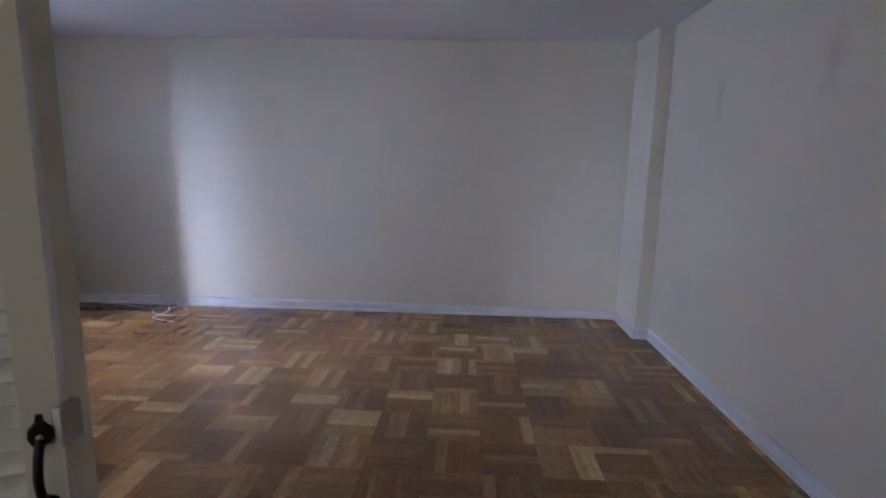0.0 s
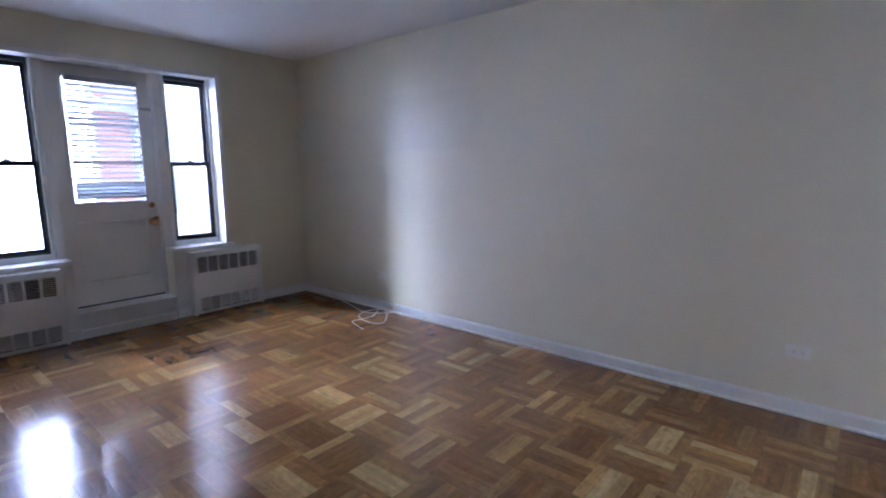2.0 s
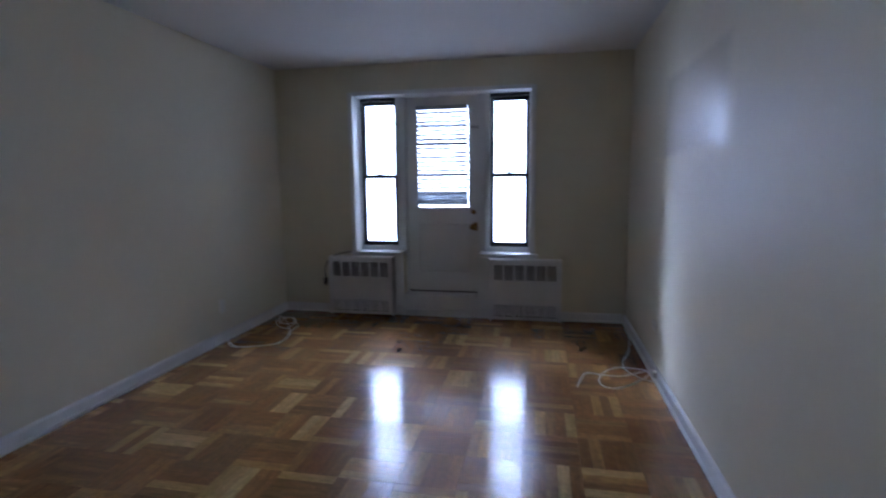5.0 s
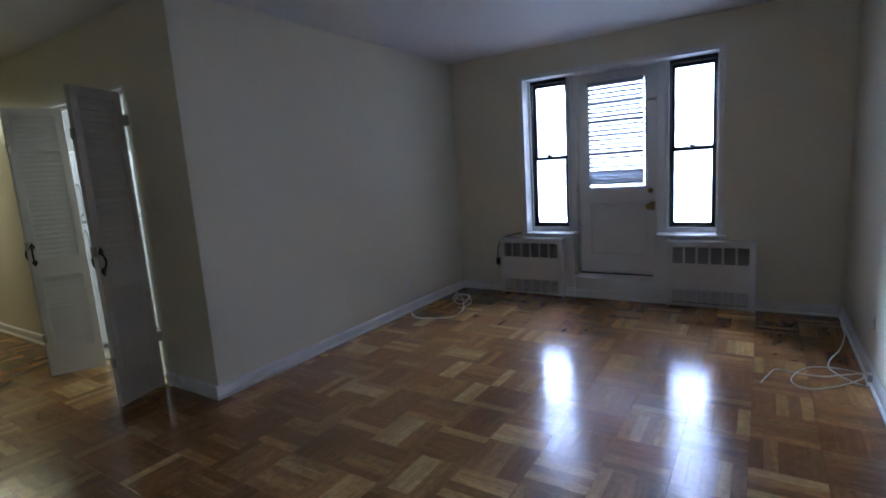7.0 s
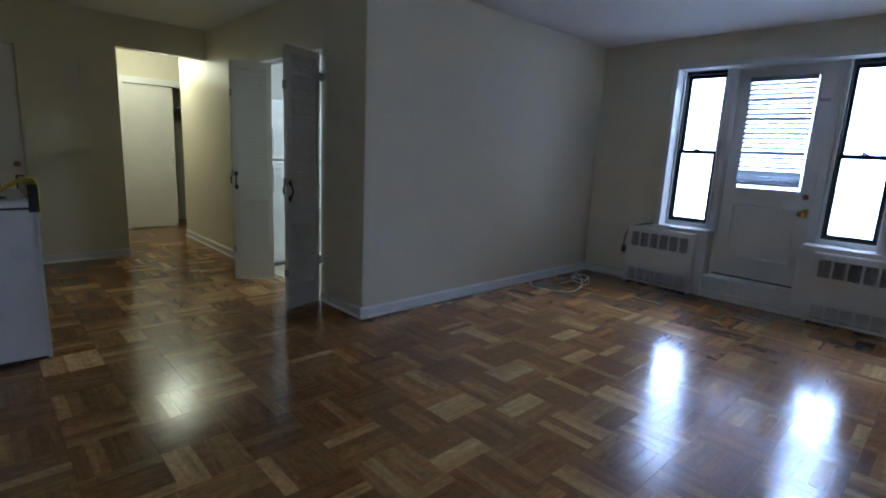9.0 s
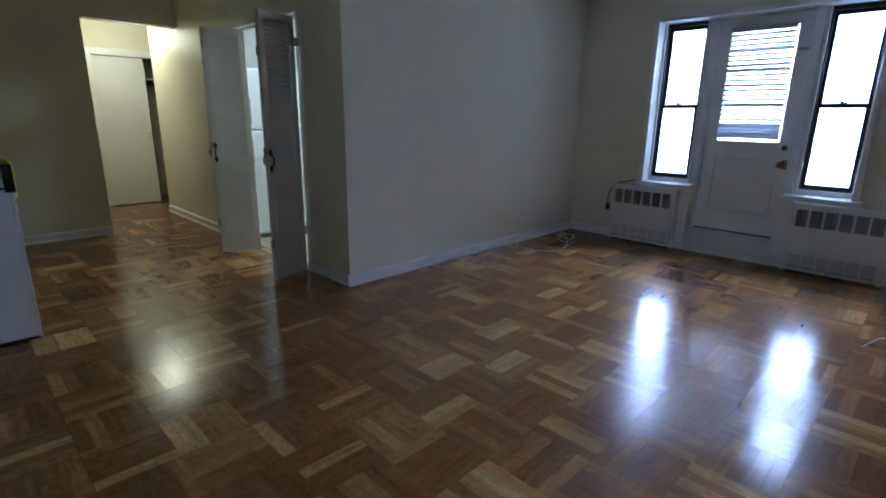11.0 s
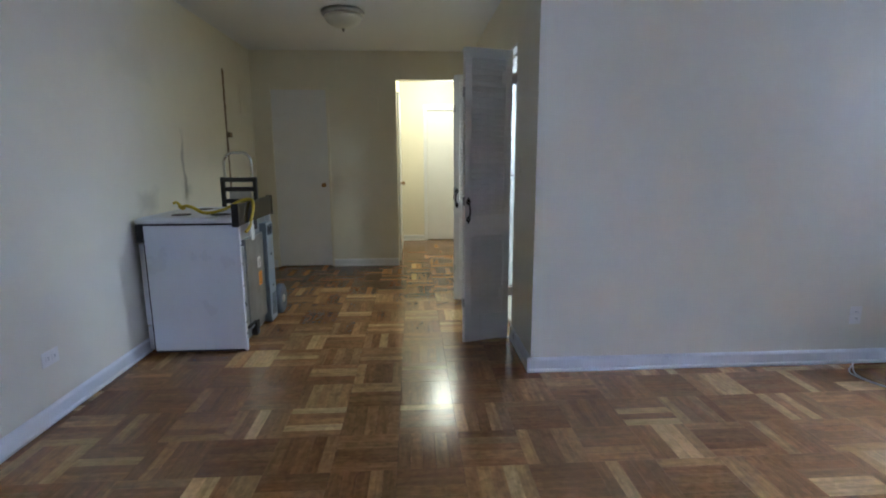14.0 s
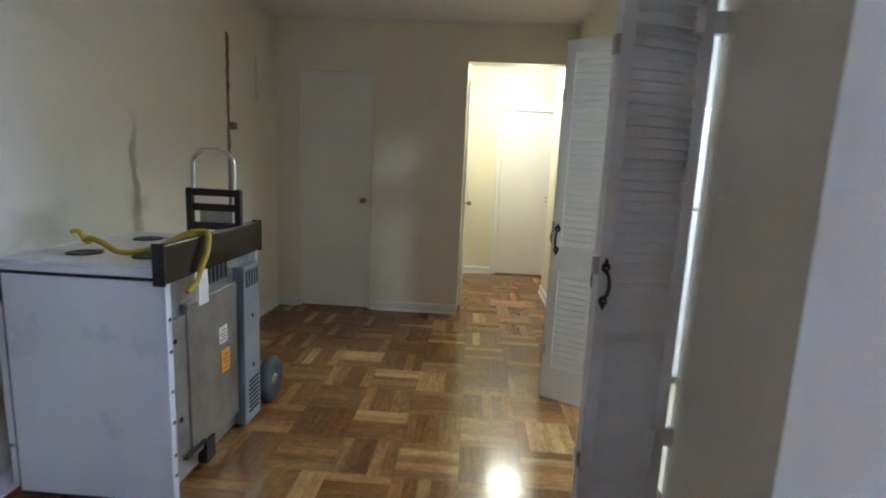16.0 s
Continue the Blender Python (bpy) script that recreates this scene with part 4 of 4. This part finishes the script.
stk = part("warning_label", boxes((0.0095, 0.0115, 0.29, 0.36, 0.36, 0.46)), M_ORANGE, st, "orange warning label")
for i in range(4):
    part("print_line", boxes((0.0085, 0.0093, 0.30, 0.35 - 0.015 * (i % 2), 0.375 + 0.02 * i, 0.38 + 0.02 * i)), M_INK, stk)
od = part("oven_door", boxes((SD + 0.006, SD + 0.045, 0.012, SW - 0.012, 0.20, SH - 0.13), bevel=0.006), M_ENAMEL, st)
part("handle", tube([(SD + 0.045, 0.08, SH - 0.17), (SD + 0.055, 0.1, SH - 0.17), (SD + 0.055, SW - 0.1, SH - 0.17), (SD + 0.045, SW - 0.08, SH - 0.17)], 0.005, 8, 3), M_ENAMEL, od)
part("door_edge", boxes((SD, SD + 0.007, 0.004, SW - 0.004, 0.03, SH - 0.012)), M_PLASTIC, st, "black seal line")
part("control_panel", boxes((SD + 0.006, SD + 0.05, 0.002, SW - 0.002, SH - 0.12, SH - 0.004), bevel=0.006), M_PLASTIC, st, "black front control panel")
part("drawer", boxes((SD + 0.006, SD + 0.042, 0.012, SW - 0.012, 0.03, 0.19), bevel=0.006), M_ENAMEL, st)
for fx, fy in ((0.04, 0.05), (0.04, SW - 0.05), (SD - 0.05, 0.05), (SD - 0.05, SW - 0.05)):
    part("foot", lathe([(0.02, 0.0), (0.02, 0.012), (0.01, 0.014), (0.01, 0.03)], 12), M_PLASTIC, st, "", pose(fx, fy, 0))
part("bottom_rail", boxes((0.0, SD, SW - 0.02, SW - 0.004, 0.008, 0.02)), M_DARK, st)

hose = thing("gas_hose", "yellow coated flexible gas hose draped over the stove top", "hose", pose(0.572, 0.366, SH))
part("tube", tube([(0.42, 0.58, 0.088), (0.38, 0.60, 0.10), (0.33, 0.61, 0.088), (0.26, 0.60, 0.052), (0.15, 0.57, 0.07), (0.06, 0.52, 0.12), (0.018, 0.50, 0.132), (-0.022, 0.50, 0.125), (-0.032, 0.53, 0.06), (-0.028, 0.57, 0.0), (-0.022, 0.60, -0.05), (-0.01, 0.64, -0.075)], 0.011, 12, 8), M_YELLOW, hose)
part("fitting", lathe([(0.012, 0), (0.018, 0.004), (0.018, 0.03), (0.013, 0.034), (0.013, 0.05), (0.0001, 0.05)], 6, "x"), M_YELLOW, hose, "hexagonal end nut", pose(0.41, 0.57, 0.086, 0, -5, -35))
part("tail", tube([(0.42, 0.58, 0.088), (0.45, 0.57, 0.12), (0.475, 0.575, 0.115)], 0.009, 8, 4), M_YELLOW, hose)
tag = thing("paper_tag", "white folded paper tag taped on the stove back", "tag", pose(0.56, 0.88, 0.765))
part("sheet", boxes((-0.012, -0.009, 0.0, 0.09, 0.0, 0.10), (-0.02, -0.017, 0.012, 0.085, -0.03, 0.07), (-0.02, -0.009, 0.02, 0.08, 0.0, 0.003), bevel=0.001), M_PAPER, tag)

ht = thing("hand_truck", "black hand truck with a chrome loop handle behind the stove", "hand truck", pose(0.82, 0.30, 0))
for x in (-0.125, 0.125):
    part("rail", boxes((x - 0.016, x + 0.016, -0.016, 0.016, 0.05, 1.14), bevel=0.005), M_PLASTIC, ht)
for z in (0.25, 0.6, 0.95, 1.045, 1.12):
    part("crossbar", boxes((-0.125, 0.125, -0.013, 0.013, z - 0.018, z + 0.018), bevel=0.004), M_PLASTIC, ht)
part("grip_plate", boxes((-0.085, 0.085, -0.02, -0.012, 0.965, 1.025), (-0.06, -0.02, -0.028, -0.02, 0.985, 1.01), (0.03, 0.055, -0.028, -0.02, 0.98, 1.015), bevel=0.003), M_NICKEL, ht, "worn metal plate")
part("loop_handle", tube([(-0.105, 0, 1.1), (-0.105, 0, 1.2), (-0.1, 0, 1.28), (-0.06, 0, 1.325), (0.0, 0, 1.33), (0.06, 0, 1.325), (0.1, 0, 1.28), (0.105, 0, 1.2), (0.105, 0, 1.1)], 0.0115, 12, 6), M_CHROME, ht, "chrome loop handle")
part("toe_plate", boxes((-0.2, 0.2, 0.0, 0.07, 0.002, 0.01), bevel=0.002), M_NICKEL, ht)
part("axle", lathe([(0.01, -0.25), (0.01, 0.25)], 12, "x"), M_NICKEL, ht, "", pose(0, -0.06, 0.125))
for x in (-0.25, 0.25):
    tyre = part("wheel", lathe([(0.07, -0.025), (0.11, -0.03), (0.124, -0.015), (0.124, 0.015), (0.11, 0.03), (0.07, 0.025)], 28, "x"), M_RUBBER, ht, "grey rubber wheel", pose(x, -0.06, 0.124))
    part("rim", lathe([(0.0001, -0.034), (0.03, -0.034), (0.035, -0.02), (0.07, -0.018), (0.072, 0.018), (0.035, 0.02), (0.03, 0.034), (0.0001, 0.034)], 24, "x"), M_NICKEL, tyre, "pale steel rim")
    part("strut", boxes((x * 0.7 - 0.01, x * 0.7 + 0.01, -0.07, 0.0, 0.11, 0.14), bevel=0.003), M_PLASTIC, ht)


# ---- small fixed things on the walls ----
def outlet(x, y, z, turn, label, flat=True):
    o = thing("wall_outlet", label, "outlet", pose(x, y, z, 0, 0, turn) @ pose(0, 0, 0, 0, 90 if flat else 0, 0), "wall outlets")
    part("cover_plate", boxes((-0.037, 0.037, -0.005, 0.0, -0.058, 0.058), bevel=0.002), M_PLATE, o)
    for k in (-0.021, 0.021):
        r = part("receptacle", boxes((-0.017, 0.017, -0.0075, -0.004, k - 0.015, k + 0.015), bevel=0.002), M_PLATE, o)
        for hx in (-0.006, 0.006):
            part("slot", boxes((hx - 0.0012, hx + 0.0012, -0.0083, -0.0074, k - 0.002, k + 0.007)), M_DARK, r)
    return o


outlet(0.138, NORTH, 0.36, 0, "painted-over double wall outlet on the long wall")
outlet(-3.15, NORTH, 0.34, 0, "painted-over double wall outlet on the long wall")
outlet(EAST, 1.948, 0.32, -90, "painted-over double wall outlet near the baseboard")
outlet(EAST, -1.35, 0.34, -90, "painted-over double wall outlet near the corner")
outlet(-3.306, CORNER_Y, 0.31, 180, "painted-over double wall outlet on the partition wall", False)
sw = thing("light_switch", "cream-painted light switch plate on the wall pier", "switch", pose(CORNER_X, 1.115, 1.24, 0, 0, 90))
part("cover_plate", boxes((-0.036, 0.036, -0.006, 0.0, -0.058, 0.058), bevel=0.002), M_WALL, sw)
part("toggle", boxes((-0.005, 0.005, -0.018, -0.005, -0.002, 0.014), bevel=0.002), M_PLATE, sw)
cb = thing("wall_box", "cream-painted square cover box on the end wall", "wall box", pose(-0.12, SOUTH, 1.885))
part("cover", boxes((-0.06, 0.06, 0.0, 0.03, -0.08, 0.08), bevel=0.004), M_WALL, cb)
eb = thing("electric_panel", "cream-painted electric panel door on the wall", "electric panel", pose(EAST, -1.32, 1.9))
part("frame", boxes((-0.014, 0.0, -0.14, 0.14, -0.16, 0.16), bevel=0.003), M_WALL, eb)
part("door", boxes((-0.02, -0.014, -0.12, 0.12, -0.14, 0.14), bevel=0.003), M_WALL, eb)
# torn vertical edge where something was stripped off the wall
te = thing("torn_wall_strip", "rough dark brown strip of torn plaster on the wall", "wall strip", pose(EAST, -0.73, 0))
bm = bmesh.new()
rnd = random.Random(4)
prev = None
for i in range(49):
    z = 0.88 + 1.25 * i / 48
    w0, w1 = 0.012 + 0.012 * rnd.random(), 0.012 + 0.014 * rnd.random()
    row = [bm.verts.new((0.0, -w0, z)), bm.verts.new((-0.006 - 0.006 * rnd.random(), -w0 * 0.4, z)), bm.verts.new((-0.006 - 0.006 * rnd.random(), w1 * 0.5, z)), bm.verts.new((0.0, w1, z))]
    if prev:
        for k in range(3):
            bm.faces.new((prev[k], prev[k + 1], row[k + 1], row[k]))
    prev = row
part("strip", bm, M_GLUE, te)
part("junction_box", boxes((-0.03, 0.0, -0.075, -0.02, 1.49, 1.54), bevel=0.004), M_GLUE, te, "small dark clip")


# ---- cables on the floor ----
def cable(name, label, points, radius, mat=M_CABLE):
    c = thing(name, label, "cable", pose(*points[0]))
    o = Vector(points[0])
    part("sheath", tube([Vector(p) - o for p in points], radius, 8, 7), mat, c)
    return c


cable("coax_cable", "white coaxial cable lying in loops below the long wall", [(-4.17, 4.985, 0.005), (-3.91, 4.98, 0.005), (-3.56, 4.92, 0.011), (-3.34, 4.85, 0.011), (-3.21, 4.83, 0.005), (-3.11, 4.86, 0.005), (-3.01, 4.91, 0.011), (-2.97, 4.96, 0.011), (-2.99, 4.985, 0.005), (-3.15, 4.985, 0.005), (-3.17, 4.95, 0.011), (-3.19, 4.83, 0.011), (-3.16, 4.73, 0.005), (-3.04, 4.66, 0.005), (-2.91, 4.63, 0.011), (-2.83, 4.65, 0.011), (-2.82, 4.72, 0.005), (-2.89, 4.82, 0.005), (-2.99, 4.92, 0.011), (-3.1, 4.985, 0.011), (-3.16, 4.985, 0.005)], 0.0036)
cable("coax_cable", "white coaxial cable end lying in loops below the long wall", [(-2.81, 4.48, 0.005), (-2.92, 4.51, 0.005), (-3.05, 4.56, 0.008), (-3.04, 4.67, 0.005), (-3.04, 4.79, 0.005), (-3.1, 4.89, 0.008), (-3.16, 4.97, 0.005), (-3.15, 4.985, 0.005)], 0.0036)
cp = thing("cable_plate", "small white cable outlet at the baseboard", "cable outlet", pose(-2.99, NORTH - 0.014, 0.055))
part("block", boxes((-0.025, 0.025, -0.022, 0.0, -0.02, 0.02), bevel=0.003), M_PLATE, cp)
cable("phone_cable", "white cable in a tangled coil near the corner", [(-3.28, 1.62, 0.005), (-3.18, 1.71, 0.005), (-3.15, 1.81, 0.012), (-3.19, 1.93, 0.012), (-3.29, 2.04, 0.005), (-3.42, 2.07, 0.005), (-3.63, 2, 0.012), (-3.9, 1.83, 0.012), (-4.12, 1.64, 0.005), (-3.97, 1.7, 0.005), (-3.85, 1.82, 0.012), (-3.88, 1.9, 0.012), (-4.02, 1.86, 0.005), (-4.08, 1.74, 0.005), (-3.9, 1.76, 0.012), (-3.76, 1.82, 0.012), (-3.73, 1.92, 0.005), (-3.9, 1.9, 0.005), (-4.1, 1.79, 0.012)], 0.0038)
cable("phone_cable", "white cable looping from the baseboard to the coil", [(-3.3, 1.6, 0.012), (-3.19, 1.74, 0.005), (-3.17, 1.87, 0.014), (-3.23, 2, 0.012), (-3.33, 2.07, 0.005), (-3.5, 2.06, 0.014), (-3.65, 2.01, 0.012), (-3.76, 2, 0.005), (-3.87, 1.95, 0.014), (-4.05, 1.8, 0.012), (-4.07, 1.7, 0.005), (-3.93, 1.71, 0.014), (-3.81, 1.77, 0.012)], 0.0038)
cable("power_cord", "dark brown cord hanging from the window sill beside the radiator", [(WEST + 0.02, 2.33, 0.645), (WEST + 0.02, 2.22, 0.625), (WEST + 0.02, 2.1, 0.58), (WEST + 0.02, 2.045, 0.5), (WEST + 0.022, 2.03, 0.42), (WEST + 0.025, 2.035, 0.36)], 0.006, M_CORD)
pl = thing("cord_plug", "dark plug hanging at the end of the cord", "plug", pose(WEST + 0.025, 2.035, 0.33))
part("body", boxes((-0.016, 0.016, -0.02, 0.02, -0.035, 0.035), bevel=0.006), M_CORD, pl)
part("prong", boxes((-0.003, 0.003, -0.009, -0.005, -0.055, -0.035), (-0.003, 0.003, 0.005, 0.009, -0.055, -0.035)), M_BRASS, pl)

# ---- parquet blocks ----
BLOCK, STRIPS = 0.2775, 5
variants = []
for v in range(6):
    rr = random.Random(20 + v)
    bm = bmesh.new()
    w = BLOCK / STRIPS
    for i in range(STRIPS):
        a, b = -BLOCK / 2 + i * w, -BLOCK / 2 + (i + 1) * w
        g, e, f = 0.0001, 0.0002, 0.0003     # strips lie closer than blocks
        tops = [rr.uniform(-0.00006, 0.00006) for _ in range(4)]
        lo = [bm.verts.new(p) for p in ((-BLOCK / 2 + f, a + (g if i else f), -0.012), (BLOCK / 2 - f, a + (g if i else f), -0.012), (BLOCK / 2 - f, b - (g if i < STRIPS - 1 else f), -0.012), (-BLOCK / 2 + f, b - (g if i < STRIPS - 1 else f), -0.012))]
        md = [bm.verts.new((p.co.x, p.co.y, -0.0008)) for p in lo]
        hi = [bm.verts.new((p.co.x - math.copysign(e, p.co.x), p.co.y + (e if k < 2 else -e), t)) for k, (p, t) in enumerate(zip(lo, tops))]
        for p, q in ((lo, md), (md, hi)):
            for k in range(4):
                bm.faces.new((p[k], p[(k + 1) % 4], q[(k + 1) % 4], q[k]))
        bm.faces.new(hi)
    variants.append(mesh_of("parquet_block", bm, M_WOOD))
X0, Y0 = -2.42, 2.497      # a corner of the block grid


def on_floor(x, y):
    if y > CORNER_Y - 0.1:
        return WEST - 0.1 < x < EAST + 0.1 and y < NORTH + 0.1
    if y > SOUTH - 0.1:
        return CORNER_X - 0.1 < x < EAST + 0.1
    if y > HALL_TURN:
        return CORNER_X - 0.1 < x < HALL_E + 0.1
    return -2.5 < x < HALL_E + 0.1 and y > HALL_END - 0.7


rr = random.Random(7)
for i in range(-9, 14):
    for j in range(-25, 10):
        x, y = X0 + (i + 0.5) * BLOCK, Y0 + (j + 0.5) * BLOCK
        if on_floor(x, y):
            turn = 90 * ((i + j) % 2) + 180 * rr.randrange(2)
            again("parquet_block", variants[rr.randrange(6)], floor, pose(x, y, rr.uniform(-0.0001, 0.0001), rr.uniform(-0.05, 0.05), rr.uniform(-0.05, 0.05), turn))
